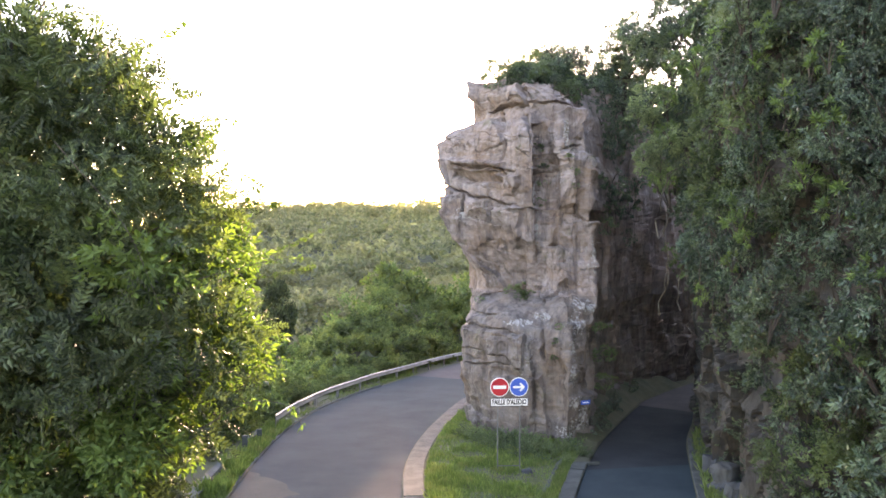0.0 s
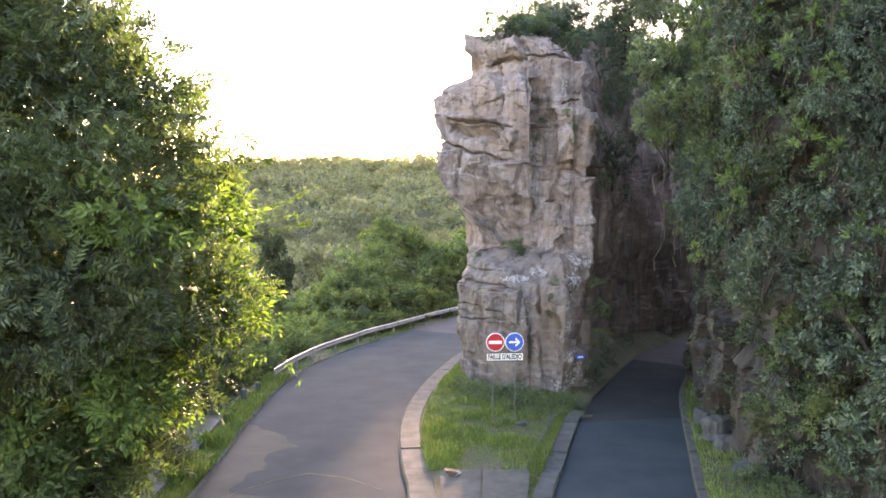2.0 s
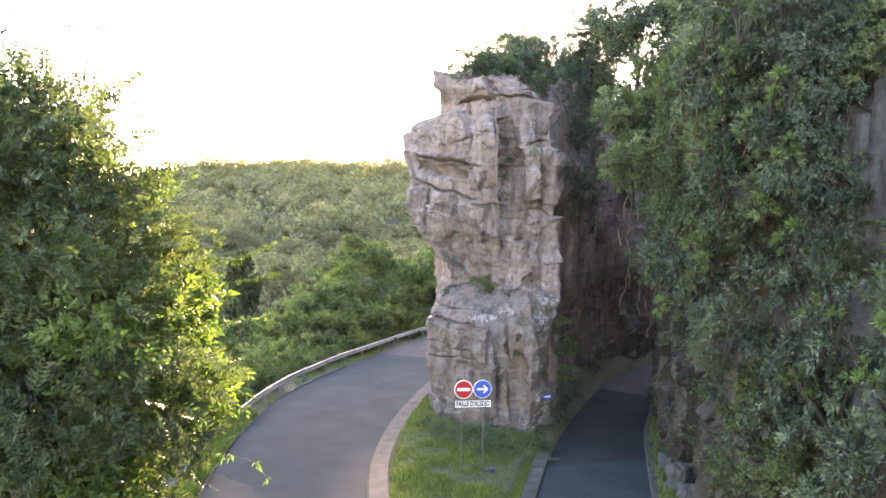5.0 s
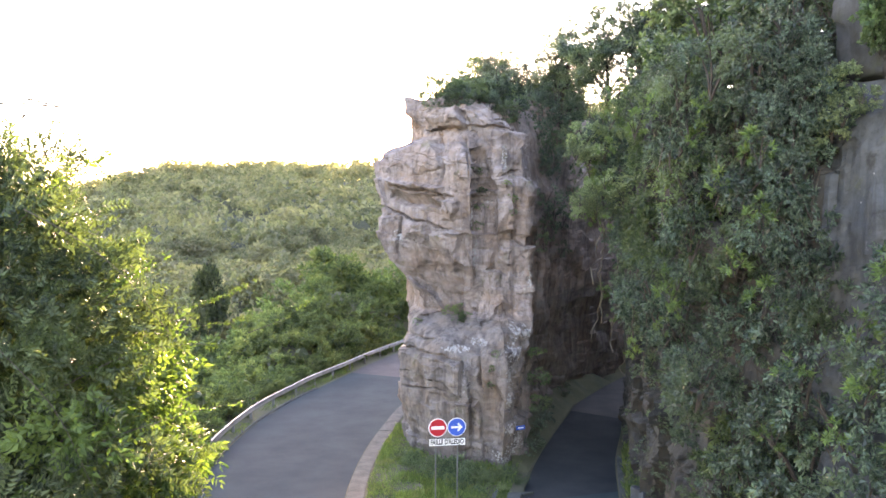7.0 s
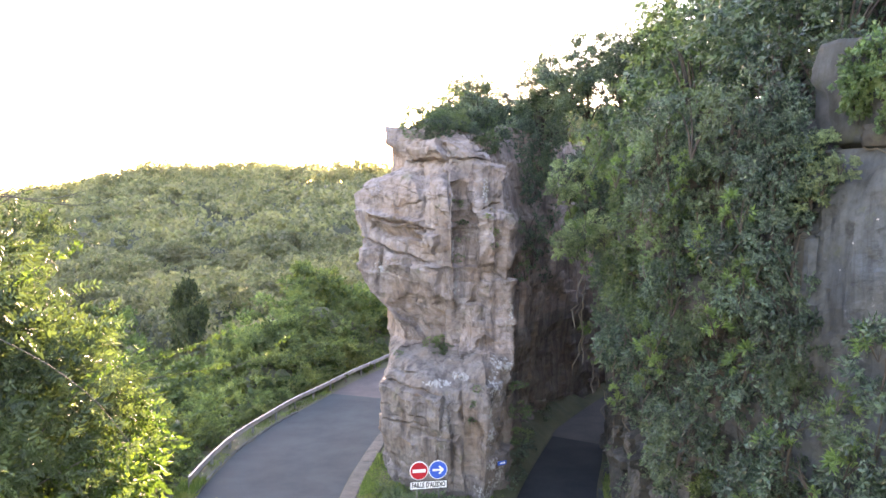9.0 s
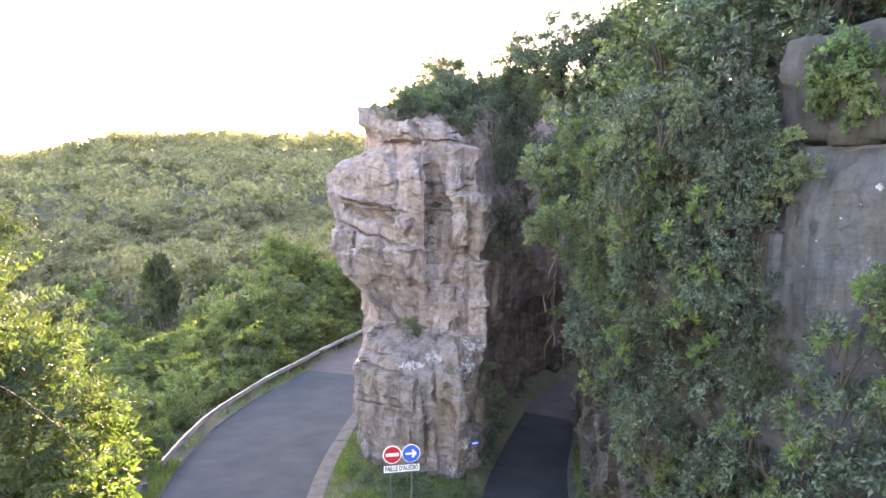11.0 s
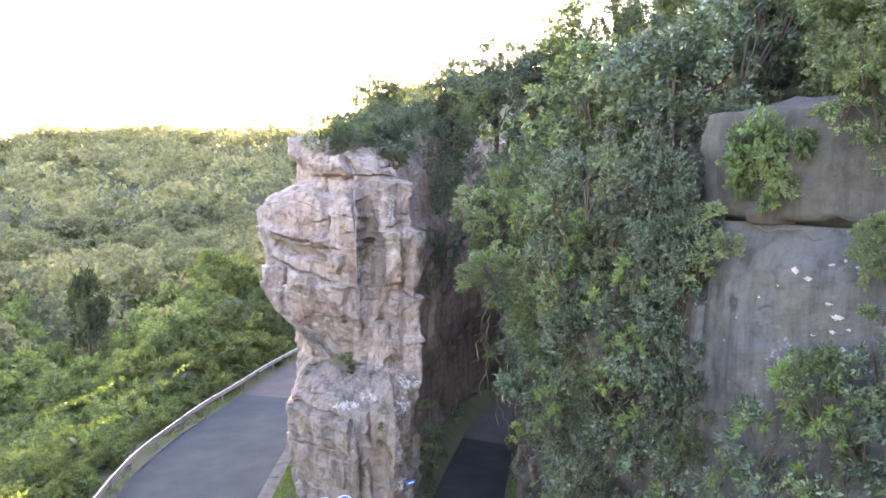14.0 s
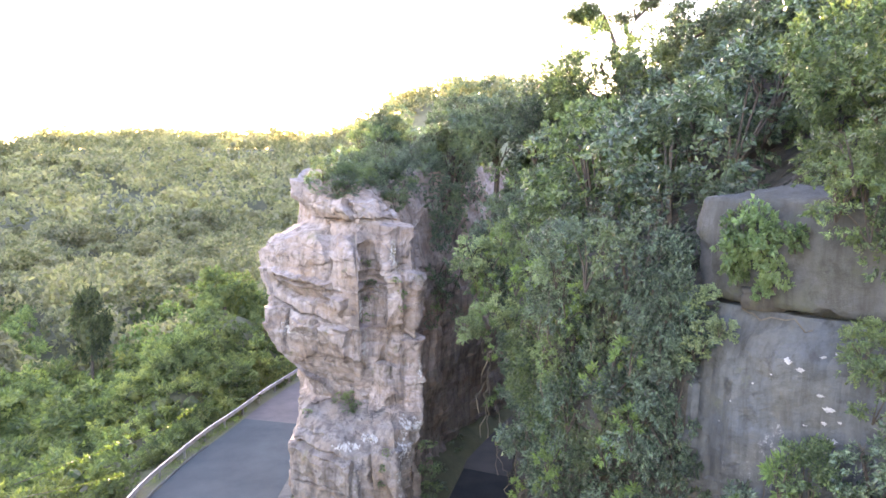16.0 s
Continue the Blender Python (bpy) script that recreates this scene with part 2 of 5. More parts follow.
ZINC = simple_mat("galvanised_steel", (0.17, 0.175, 0.18), (0.29, 0.29, 0.29), 1.5, 0.5, 0.6, 0.1, 40)
POST = simple_mat("grey_paint", (0.10, 0.11, 0.11), (0.17, 0.17, 0.17), 6, 0.6, 0.3, 0.1, 60)
RED = simple_mat("red_film", (0.50, 0.012, 0.02), (0.56, 0.016, 0.025), 3, 0.4, 0, 0.02, 60)
BLUE = simple_mat("blue_film", (0.012, 0.09, 0.42), (0.016, 0.11, 0.48), 3, 0.4, 0, 0.02, 60)
WHITE = simple_mat("white_film", (0.74, 0.74, 0.72), (0.82, 0.82, 0.80), 3, 0.5, 0, 0.03, 60)
BLACK = simple_mat("black_paint", (0.012, 0.012, 0.014), (0.02, 0.02, 0.022), 3, 0.5, 0, 0.02, 60)

# ---- ground ----
RAIL_X = [-7.2, -7.2, -7.3, -7.6, -7.85, -7.6, -6.5, -4.35, -2.75, 0.1, 3.7, 10.0, 20.0]
RAIL_Y = [-30., 10.0, 18.0, 25.0, 31.7, 35.4, 39.7, 47.0, 51.0, 58.4, 65.5, 72.0, 78.0]
FOOT_Y = [-60., -20, 10, 14, 18, 22, 26, 33, 38, 44, 60, 120]
FOOT_X = [17.0, 14.5, 12.3, 10.2, 9.2, 9.3, 9.9, 11.8, 14.2, 18.2, 31.0, 75.0]


def road_z(y):
    y = np.asarray(y, float)
    return -0.1 - 0.052 * (np.clip(y, -10, 62) - 24.4)


def ss(a, b, x):
    t = np.clip((np.asarray(x, float) - a) / (b - a), 0, 1)
    return t * t * (3 - 2 * t)


def slope_z(d, x, y):
    """The wooded hillside above the cliff, d metres behind its foot."""
    return 13.4 + 0.75 * np.clip(d - 2.0, 0, 22) + 0.3 * np.clip(d - 24, 0, 60) - 5.0 * ss(34, 60, y)


def ground_z(x, y):
    x, y = np.asarray(x, float), np.asarray(y, float)
    r = road_z(y)
    edge = np.interp(y, RAIL_Y, RAIL_X)
    left = np.maximum(edge - x, 0)
    far = np.maximum((y - 66) - 0.55 * np.maximum(x - 4, 0), 0)
    out = np.maximum(left, np.where(x < 60, far, 0) * 0.8)
    rr = np.hypot(x, y)
    az = np.arctan2(x, np.maximum(y, 1.0))
    spur = ss(-16, -2, x) * ss(44, 56, y) * ss(95, 66, y) * (1 - 0.3 * ss(-5, 1, x))
    drop = -7.5 * ss(0.5, 22, out) * (1 - spur) + 5.6 * spur * ss(1, 13, out)
    rise = (20 + 9 * ss(-0.35, -0.22, az)) * ss(110, 430, rr) * ss(-0.62, -0.25, az) + 6 * ss(200, 500, rr)
    rise = rise + 24 * ss(0.05, 0.26, az) * ss(140, 380, rr)
    d = x - np.interp(y, FOOT_Y, FOOT_X)
    rough = np.stack([x / 18, y / 18, x * 0], -1).reshape(-1, 3)
    lumps = np.stack([x / 60, y / 60, x * 0 + 4], -1).reshape(-1, 3)
    bump = (1.2 * vnoise(rough) + 3.5 * vnoise(lumps) * ss(70, 200, rr.reshape(-1))).reshape(x.shape) * ss(4, 25, out)
    z = r - 0.08 + drop + rise + bump
    hill = slope_z(d, x, y) - 0.6
    k = ss(0.9, 2.6, d) * ss(110, 60, y) * ss(120, 80, x)
    return z * (1 - k) + hill * k


def sinh_axis(lo, hi, n, c, s):
    t0, t1 = math.asinh((lo - c) / s), math.asinh((hi - c) / s)
    return c + s * np.sinh(np.linspace(t0, t1, n))


gx, gy = sinh_axis(-2500, 2500, 180, 0, 14), sinh_axis(-2500, 2500, 200, 28, 16)
GX, GY = np.meshgrid(gx, gy, indexing="ij")
GZ = ground_z(GX, GY)
ground = part("ground", mesh_from("ground", np.stack([GX, GY, GZ], -1).reshape(-1, 3), grid_quads(180, 200), EARTH))
tagged(ground, "dark earth ground falling away to a wooded valley", "ground", kind="structure")


def smooth_line(P, s, t):
    """Catmull-Rom through P at the arc lengths t."""
    i = np.clip(np.searchsorted(s, t, "right") - 1, 0, len(P) - 2)
    u = ((t - s[i]) / (s[i + 1] - s[i]))[:, None]
    p0, p1, p2, p3 = P[np.maximum(i - 1, 0)], P[i], P[i + 1], P[np.minimum(i + 2, len(P) - 1)]
    q = 0.5 * (2 * p1 + (p2 - p0) * u + (2 * p0 - 5 * p1 + 4 * p2 - p3) * u ** 2 + (3 * p1 - p0 - 3 * p2 + p3) * u ** 3)
    return q[:, 0], q[:, 1]


ROAD_L = [(-5.9, -12), (-5.9, 6), (-6.1, 15), (-6.4, 20), (-6.85, 25), (-7.05, 31.5), (-6.45, 37.6), (-4.9, 43.6), (-2.9, 48.9), (-0.5, 55.5), (3.2, 63), (9.5, 70)]
ROAD_R = [(-0.2, -12), (-0.45, 10), (-0.8, 17.5), (-1.1, 20), (-1.38, 24), (-1.2, 28), (-0.5, 33), (0.9, 39.5), (3.0, 45), (6.0, 50), (11, 56), (18, 61)]
FAULT_L = [(2.2, 10), (2.6, 15), (2.95, 17.6), (3.75, 20.5), (5.1, 25.2), (6.6, 29.4), (8.6, 34), (11.4, 40), (15.6, 46), (22, 54)]
FAULT_R = [(5.4, 10), (6.1, 15), (6.6, 17.6), (7.7, 21.4), (8.9, 25.5), (10.2, 29.6), (12.0, 34), (13.5, 38), (18.0, 45), (24.5, 52.5)]


def between(name, A, B, top, material, label, category, n=90, m=9, kind="structure", crown=0.0):
    A, B = np.array(A, float), np.array(B, float)
    def res(P):
        s = np.r_[0, np.cumsum(np.hypot(*np.diff(P, axis=0).T))]
        return np.stack(smooth_line(P, s, np.linspace(0, s[-1], n)), -1)
    a, b = res(A), res(B)
    w = np.linspace(0, 1, m)[None, :, None]
    P = a[:, None] * (1 - w) + b[:, None] * w
    z = road_z(P[..., 1]) + top + crown * 4 * (w * (1 - w))[..., 0]
    V = np.concatenate([P, z[..., None]], -1)
    ob = part(name, mesh_from(name, V.reshape(-1, 3), grid_quads(n, m)[:, ::-1], material), material)
    return tagged(ob, label, category, kind=kind)


def cut(L, y0, y1):
    """The stretch of a line between two y, with ends interpolated."""
    L = np.array(L, float)
    x = lambda y: float(np.interp(y, L[:, 1], L[:, 0]))
    return [(x(y0), y0)] + [tuple(p) for p in L if y0 + 0.4 < p[1] < y1 - 0.4] + [(x(y1), y1)]


between("road", cut(ROAD_L, -12, 51.3), cut(ROAD_R, -12, 47.5), 0.0, ASPHALT, "smooth dark grey asphalt road curving round the rock", "road", n=140)
OLD_L = [(float(np.interp(y, [p[1] for p in ROAD_L], [p[0] for p in ROAD_L])) + 0.02, y) for y in np.linspace(2, 24.8, 70)]
OLD_R = [(x + (1.5 + 0.5 * math.sin(y * 0.9) + 0.3 * math.sin(y * 2.3) + 0.12 * math.sin(y * 7.1)) * min(1.0, (26.0 - y) / 4), y + 0.3 * math.sin(y * 3)) for x, y in OLD_L]
between("road_old", OLD_L, OLD_R, 0.004, DUSTY, "older worn grey road surface along the edge", "road", n=200)
between("road_far", cut(ROAD_L, 51.3, 70), cut(ROAD_R, 47.5, 61), 0.0, PALE_ASPHALT, "paler asphalt road going on behind the rock", "road", n=40)
between("fault_road", cut(FAULT_L, 10, 25.0), cut(FAULT_R, 10, 25.8), 0.004, ASPHALT, "grey asphalt lane beside the rock", "road", n=50)
between("fault_road_patch", cut(FAULT_L, 25.0, 38.5), cut(FAULT_R, 25.8, 36.5), 0.004, LANE, "darker asphalt running into the rock cleft", "road", n=50)
between("fault_road_far", cut(FAULT_L, 38.5, 54), cut(FAULT_R, 36.5, 52.5), 0.0, PALE_ASPHALT, "paler stretch of lane at the end of the cleft", "road", n=30)
between("grass_island", cut(ROAD_R, 9, 39.5), cut(FAULT_L, 10, 40), 0.07, TURF, "patchy green turf between the two roads", "grass verge", crown=0.06)
between("verge", [(x - 1.1, y) for x, y in cut(ROAD_L, -12, 40)], [(x - 0.0, y) for x, y in cut(ROAD_L, -12, 40)], 0.02, TURF, "narrow grassy verge beside the road", "grass verge", crown=0.02)
between("lane_verge", FAULT_R[:8], [(x + 2.2, y) for x, y in FAULT_R[:8]], 0.03, TURF, "weedy strip at the foot of the cliff", "grass verge", crown=0.1)

by = np.linspace(28.0, 46, 70)
bx = np.interp(by, [p[1] for p in FAULT_L], [p[0] for p in FAULT_L]) - 0.02
wx = np.interp(by, [28, 29.5, 34, 40.5, 47], [5.3, 5.6, 6.6, 9.8, 13.5])
bw = np.linspace(0, 1, 10)
BX = bx[:, None] + (wx - bx)[:, None] * bw
BP = np.stack([BX, np.repeat(by[:, None], 10, 1), (road_z(by) + 0.03)[:, None] + (1.1 * ss(27.5, 31, by))[:, None] * bw ** 0.9], -1)
BP[..., 2] += (0.10 * fbm(BP.reshape(-1, 3) * 1.3, 3, 91)).reshape(70, 10) * np.minimum(bw * 4, 1)
tagged(part("earth_bank", mesh_from("earth_bank", BP.reshape(-1, 3), grid_quads(70, 10), EARTH)), "mossy earth bank between the lane and the rock", "bank", kind="structure")


# kerb strips of separate concrete slabs
def slab_run(name, line, w0, w1, top, length, gap, label, category, seed):
    rng = np.random.default_rng(seed)
    P = np.array(line, float)
    s = np.r_[0, np.cumsum(np.hypot(*np.diff(P, axis=0).T))]
    root = new(name)
    tagged(root, label, category, kind="structure")
    t = 0.0
    while t < s[-1] - 0.3:
        L = min(length * rng.uniform(0.85, 1.15), s[-1] - t)
        tt = np.linspace(t, t + L - gap, 5)
        x, y = smooth_line(P, s, tt)
        dx, dy = np.gradient(x), np.gradient(y)
        nl = np.hypot(dx, dy)
        lift = rng.uniform(-0.015, 0.015)
        j0, j1 = rng.uniform(-0.03, 0.03, 2)
        ring = []
        for w, h in ((w0, -0.3), (w0, -0.02), (w0 + 0.02, 0), (w1 - 0.02 + j0, 0), (w1 + j0, -0.02), (w1 + j1, -0.3)):
            X, Y = x + dy / nl * w, y - dx / nl * w
            ring.append(np.stack([X, Y, road_z(Y) + top + lift + h], -1))
        V = np.stack(ring, 1).reshape(-1, 3)
        ends = [[0, 1, 2, 3], [0, 3, 4, 5], [27, 26, 25, 24], [29, 28, 27, 24]]
        part("slab", mesh_from("slab", V, np.concatenate([grid_quads(5, 6), ends]), CONCRETE, False), None, root)
        t += L
    return root


slab_run("kerb_strip", cut(ROAD_R, 8, 41), 0.04, 0.72, 0.13, 4.6, 0.012, "cracked pale concrete gutter strip along the road edge", "kerb", 1)
slab_run("kerb_lane", cut(FAULT_L, 10, 25.6), -0.52, -0.02, 0.10, 1.9, 0.03, "pale concrete slabs beside the lane", "kerb", 2)
slab_run("kerb_edge", [(x - 0.95, y) for x, y in cut(FAULT_L, 12, 26.5)], -0.14, 0.0, 0.13, 1.2, 0.02, "low mossy concrete kerb edging the turf", "kerb", 3)
slab_run("kerb_left", cut(ROAD_L, 6, 46), -0.16, -0.02, 0.07, 1.6, 0.03, "worn concrete edging of the road", "kerb", 4)
slab_run("kerb_low_wall", [(x - 0.9, y) for x, y in cut(ROAD_L, 8, 31)], -0.3, 0.0, 0.22, 2.6, 0.04, "low mossy concrete wall behind the verge", "low wall", 5)
slab_run("kerb_cliff", [(x + 0.3, y) for x, y in cut(FAULT_R, 8, 30)], -0.25, 0.0, 0.09, 1.7, 0.05, "broken concrete edging under the cliff", "kerb", 6)

pad = new("concrete_pad")
tagged(pad, "flat grey concrete pad at the tip of the turf", "concrete pad", kind="structure")
for i, (x0, x1) in enumerate(((0.02, 1.2), (1.215, 2.55))):
    bm = bmesh.new()
    q = [(x0 * 0.72 + 0.05, 15.0), (x1 * 0.72 + 0.05, 15.0), (x1, 19.35), (x0, 19.3)]
    lo = [bm.verts.new((x, y, float(road_z(y)) - 0.1)) for x, y in q]
    hi = [bm.verts.new((x, y, float(road_z(y)) + 0.17)) for x, y in q]
    bm.faces.new(hi)
    for k in range(4):
        bm.faces.new((lo[k], lo[(k + 1) % 4], hi[(k + 1) % 4], hi[k]))
    bmesh.ops.bevel(bm, geom=[e for e in bm.edges if all(v in hi for v in e.verts)], offset=0.02, segments=2, affect="EDGES")
    part("slab", bm, CONCRETE, pad)

# ---- rock pinnacle ----
KZ = [-1.5, 0.5, 2.8, 4.4, 5.2, 5.8, 6.6, 7.3, 8.2, 9.4, 10.4, 11.6, 12.6, 13.2, 13.9, 14.5, 15.2, 16.0]
RING = {   # corner of the plan: x and y at the heights KZ, or at even steps of them
    "front_left":  ([1.1, 0.95, 0.8, 1.05, 1.3, 2.05, 1.85, 1.15, 0.25, -0.1, -0.15, -0.3, -0.55, 0.3, 1.9, 1.85, 1.3, 1.2],
                    [31.9, 31.6, 31.5, 31.7, 32.0, 33.2, 33.1, 32.8, 32.7, 32.8, 32.9, 33.0, 33.2, 33.4, 33.7, 33.8, 33.9, 34.2]),
    "front_a":     ([2.6, 2.6, 2.6, 2.6, 2.7, 3.0, 2.9, 2.6, 2.2, 2.0, 2.0, 2.0, 2.0, 2.3, 2.7, 2.6, 2.5, 2.6],
                    [29.9, 29.6, 29.5, 29.8, 30.7, 32.5, 32.3, 31.9, 31.5, 31.3, 31.2, 31.2, 31.4, 31.6, 31.9, 32.0, 32.5, 33.4]),
    "front_b":     ([4.2, 4.2, 4.2, 4.1, 4.1, 4.0, 4.0, 4.0, 4.0, 3.95, 3.85, 3.85, 3.8, 3.8, 3.8, 3.8, 3.8, 3.8],
                    [28.9, 28.7, 28.7, 29.1, 30.2, 32.1, 31.9, 31.2, 30.3, 29.95, 29.75, 29.8, 30.1, 30.5, 30.9, 31.2, 31.9, 33.0]),
    "cleft":       ([4.5, 4.5, 4.5, 4.5, 4.5, 4.5, 4.5, 4.5, 4.5, 4.45, 4.4, 4.4, 4.4, 4.4, 4.4, 4.4, 4.4, 4.4],
                    [28.9, 28.8, 28.8, 29.1, 29.8, 31.8, 31.7, 31.3, 30.9, 31.0, 31.1, 31.2, 31.2, 31.1, 31.1, 31.2, 31.9, 33.0]),
    "front_c":     ([5.1, 5.0, 5.0, 5.1, 5.1, 5.0, 5.0, 5.0, 5.0, 5.0, 4.95, 4.95, 4.95, 4.95, 5.0, 5.0, 5.0, 5.0],
                    [28.4, 28.1, 28.1, 28.5, 29.0, 30.9, 31.0, 30.8, 30.6, 30.4, 30.2, 30.1, 30.2, 30.5, 30.9, 31.2, 32.0, 33.0]),
    "front_right": ([5.9, 6.1, 6.4, 6.65, 6.7, 6.7, 6.7, 6.65, 6.55, 6.45, 6.4, 6.45, 6.4, 6.25, 6.1, 5.95, 5.8, 5.6],
                    [29.3, 29.4, 29.6, 29.8, 30.0, 30.5, 30.8, 30.8, 30.8, 30.7, 30.6, 30.6, 30.7, 30.9, 31.1, 31.5, 32.3, 33.2]),
    "right":       ([7.0, 7.1, 7.1, 7.1, 7.0, 6.8, 6.5], [34.0, 34.0]),
    "right_b":     ([10.4, 10.5, 10.6, 10.8, 11.0, 10.8, 10.2], [40.5, 40.5]),
    "back_right":  ([24.5, 24.5, 24.5, 23.5, 22.0], [60.0, 60.0]),
    "back_left":   ([6.6, 6.6, 6.6, 6.8, 7.5], [47.3, 47.3]),
    "left":        ([1.6, 1.4, 1.8, 1.2, 1.0, 1.4, 1.2, 1.4], [37.5, 37.5]),
}
# cracks of the front: x and z of both ends, half width, depth
CRACKS = [
    (2.56, 13.9, 2.62, 12.3, 0.06, 0.30), (2.62, 12.3, 2.52, 11.2, 0.05, 0.30), (2.52, 11.2, 2.95, 10.3, 0.05, 0.35),
    (0.4, 11.65, 3.0, 11.15, 0.06, 0.28), (-0.4, 10.75, 1.1, 10.15, 0.05, 0.26), (1.1, 10.15, 3.1, 9.5, 0.05, 0.26),
    (0.78, 10.1, 0.8, 8.3, 0.035, 0.20), (1.95, 9.7, 2.0, 8.1, 0.03, 0.14),
    (3.62, 13.6, 3.7, 12.4, 0.07, 0.3), (3.7, 12.4, 4.0, 9.6, 0.06, 0.3), (4.0, 9.6, 4.25, 7.5, 0.05, 0.25),
]
MORE_CRACKS = [
    (4.72, 12.6, 4.83, 10.4, 0.06, 0.3), (5.0, 12.0, 6.3, 12.2, 0.04, 0.2), (5.3, 9.3, 6.8, 8.9, 0.04, 0.2), (5.6, 11.9, 5.75, 9.2, 0.035, 0.15),
    (3.68, 15.2, 3.66, 14.1, 0.05, 0.25), (2.0, 14.1, 3.66, 14.15, 0.06, 0.3), (4.9, 14.5, 5.9, 15.1, 0.05, 0.25), (5.0, 14.4, 6.4, 13.9, 0.04, 0.15),
    (4.33, 6.4, 4.12, 5.4, 0.10, 0.35), (4.12, 5.4, 4.06, 3.2, 0.09, 0.3), (1.0, 4.35, 3.6, 4.1, 0.05, 0.12), (0.9, 2.6, 2.8, 2.9, 0.04, 0.14), (4.5, 2.4, 6.3, 2.0, 0.04, 0.14),
]
# blocks and hollows of the front: centre x and z, half width, half height, turn in degrees, how far proud, slants
BLOCKS = [
    (1.35, 12.75, 1.15, 0.72, 12, 0.16, 0.10, 0.10), (1.4, 11.5, 1.3, 0.22, -8, 0.18, 0.05, 0.1), (1.5, 11.0, 1.2, 0.26, -12, -0.14, 0.0, 0.15),
    (2.6, 10.5, 0.55, 0.45, -14, 0.14, 0.10, 0.1), (0.3, 9.3, 0.46, 0.85, 3, 0.10, 0.0, 0.06), (1.35, 9.05, 0.55, 0.85, -4, 0.05, 0.05, 0.05), (2.6, 8.7, 0.65, 0.8, -8, 0.10, 0.1, 0.1),
    (3.35, 12.6, 0.3, 0.85, 3, 0.12, 0.0, 0.1), (4.3, 12.3, 0.40, 0.95, 4, -0.22, 0.2, 0.1), (4.45, 10.3, 0.42, 0.8, -6, -0.18, 0.1, 0.1),
    (5.5, 13.2, 0.65, 0.75, 5, 0.14, 0.1, 0.15), (5.3, 10.7, 0.32, 1.1, 3, 0.12, 0.1, 0.0),
]
MORE_BLOCKS = [
    (6.2, 10.6, 0.40, 1.2, -2, 0.14, 0.1, 0.05), (6.3, 7.9, 0.5, 1.05, 3, 0.18, 0.1, 0.1), (5.2, 8.3, 0.45, 0.6, -10, -0.10, 0.1, 0.15), (2.9, 14.6, 0.75, 0.42, 2, 0.28, 0.1, 0.1),
    (4.4, 14.6, 0.55, 0.42, 12, 0.16, 0.0, 0.15), (2.2, 3.5, 1.2, 0.7, -4, 0.10, 0.1, 0.12), (3.2, 1.4, 0.9, 1.0, 6, 0.08, 0.1, 0.05), (5.3, 3.6, 0.8, 1.0, 3, 0.10, 0.12, 0.08), (5.6, 0.8, 0.8, 0.9, -8, 0.12, 0.1, 0.1), (1.6, 1.2, 0.7, 0.9, -5, -0.06, 0.08, 0.1),
]


def facets(Q, scale, seed, level, tilt, crack):
    """Blocky relief: every cell has its own level and its own slant."""
    Q = Q * np.array(scale)
    I = np.floor(Q).astype(np.int64)
    f1, f2 = np.full(len(Q), 9.0), np.full(len(Q), 9.0)
    off, cell = np.zeros_like(Q), np.zeros_like(I)
    for dx in (-1, 0, 1):
        for dy in (-1, 0, 1):
            for dz in (-1, 0, 1):
                c = I + np.array((dx, dy, dz))
                q = c + np.stack([hash3(c[:, 0], c[:, 1], c[:, 2], seed + m) for m in (1, 2, 3)], 1)
                d = np.abs(Q - q).max(1) * 0.6 + np.linalg.norm(Q - q, axis=1) * 0.4
                near = d < f1
                f2 = np.where(near, f1, np.minimum(f2, d))
                off = np.where(near[:, None], Q - q, off)
                cell = np.where(near[:, None], c, cell)
                f1 = np.where(near, d, f1)
    h = [hash3(cell[:, 0], cell[:, 1], cell[:, 2], seed + m) - 0.5 for m in (11, 12, 13, 14)]
    return level * h[0] + tilt * (off[:, 0] * h[1] + off[:, 1] * h[2] + off[:, 2] * h[3]) * 2 - crack * (1 - ss(0.0, 0.07, f2 - f1))


def chips(Q, scale, seed, level, tilt):
    """Chiselled relief: flat faces that meet in sharp ridges, without steps."""
    Q = Q * np.array(scale)
    I = np.floor(Q).astype(np.int64)
    out = np.full(len(Q), 9.0)
    for dx in (-1, 0, 1):
        for dy in (-1, 0, 1):
            for dz in (-1, 0, 1):
                c = I + np.array((dx, dy, dz))
                h = [hash3(c[:, 0], c[:, 1], c[:, 2], seed + m) for m in range(7)]
                off = Q - c - np.stack(h[:3], 1)
                out = np.minimum(out, level * h[3] + tilt * 2 * ((h[4] - 0.5) * off[:, 0] + (h[5] - 0.5) * off[:, 1] + (h[6] - 0.5) * off[:, 2]) + 0.3 * np.maximum(np.linalg.norm(off, axis=1) - 0.5, 0) ** 2)
    return out


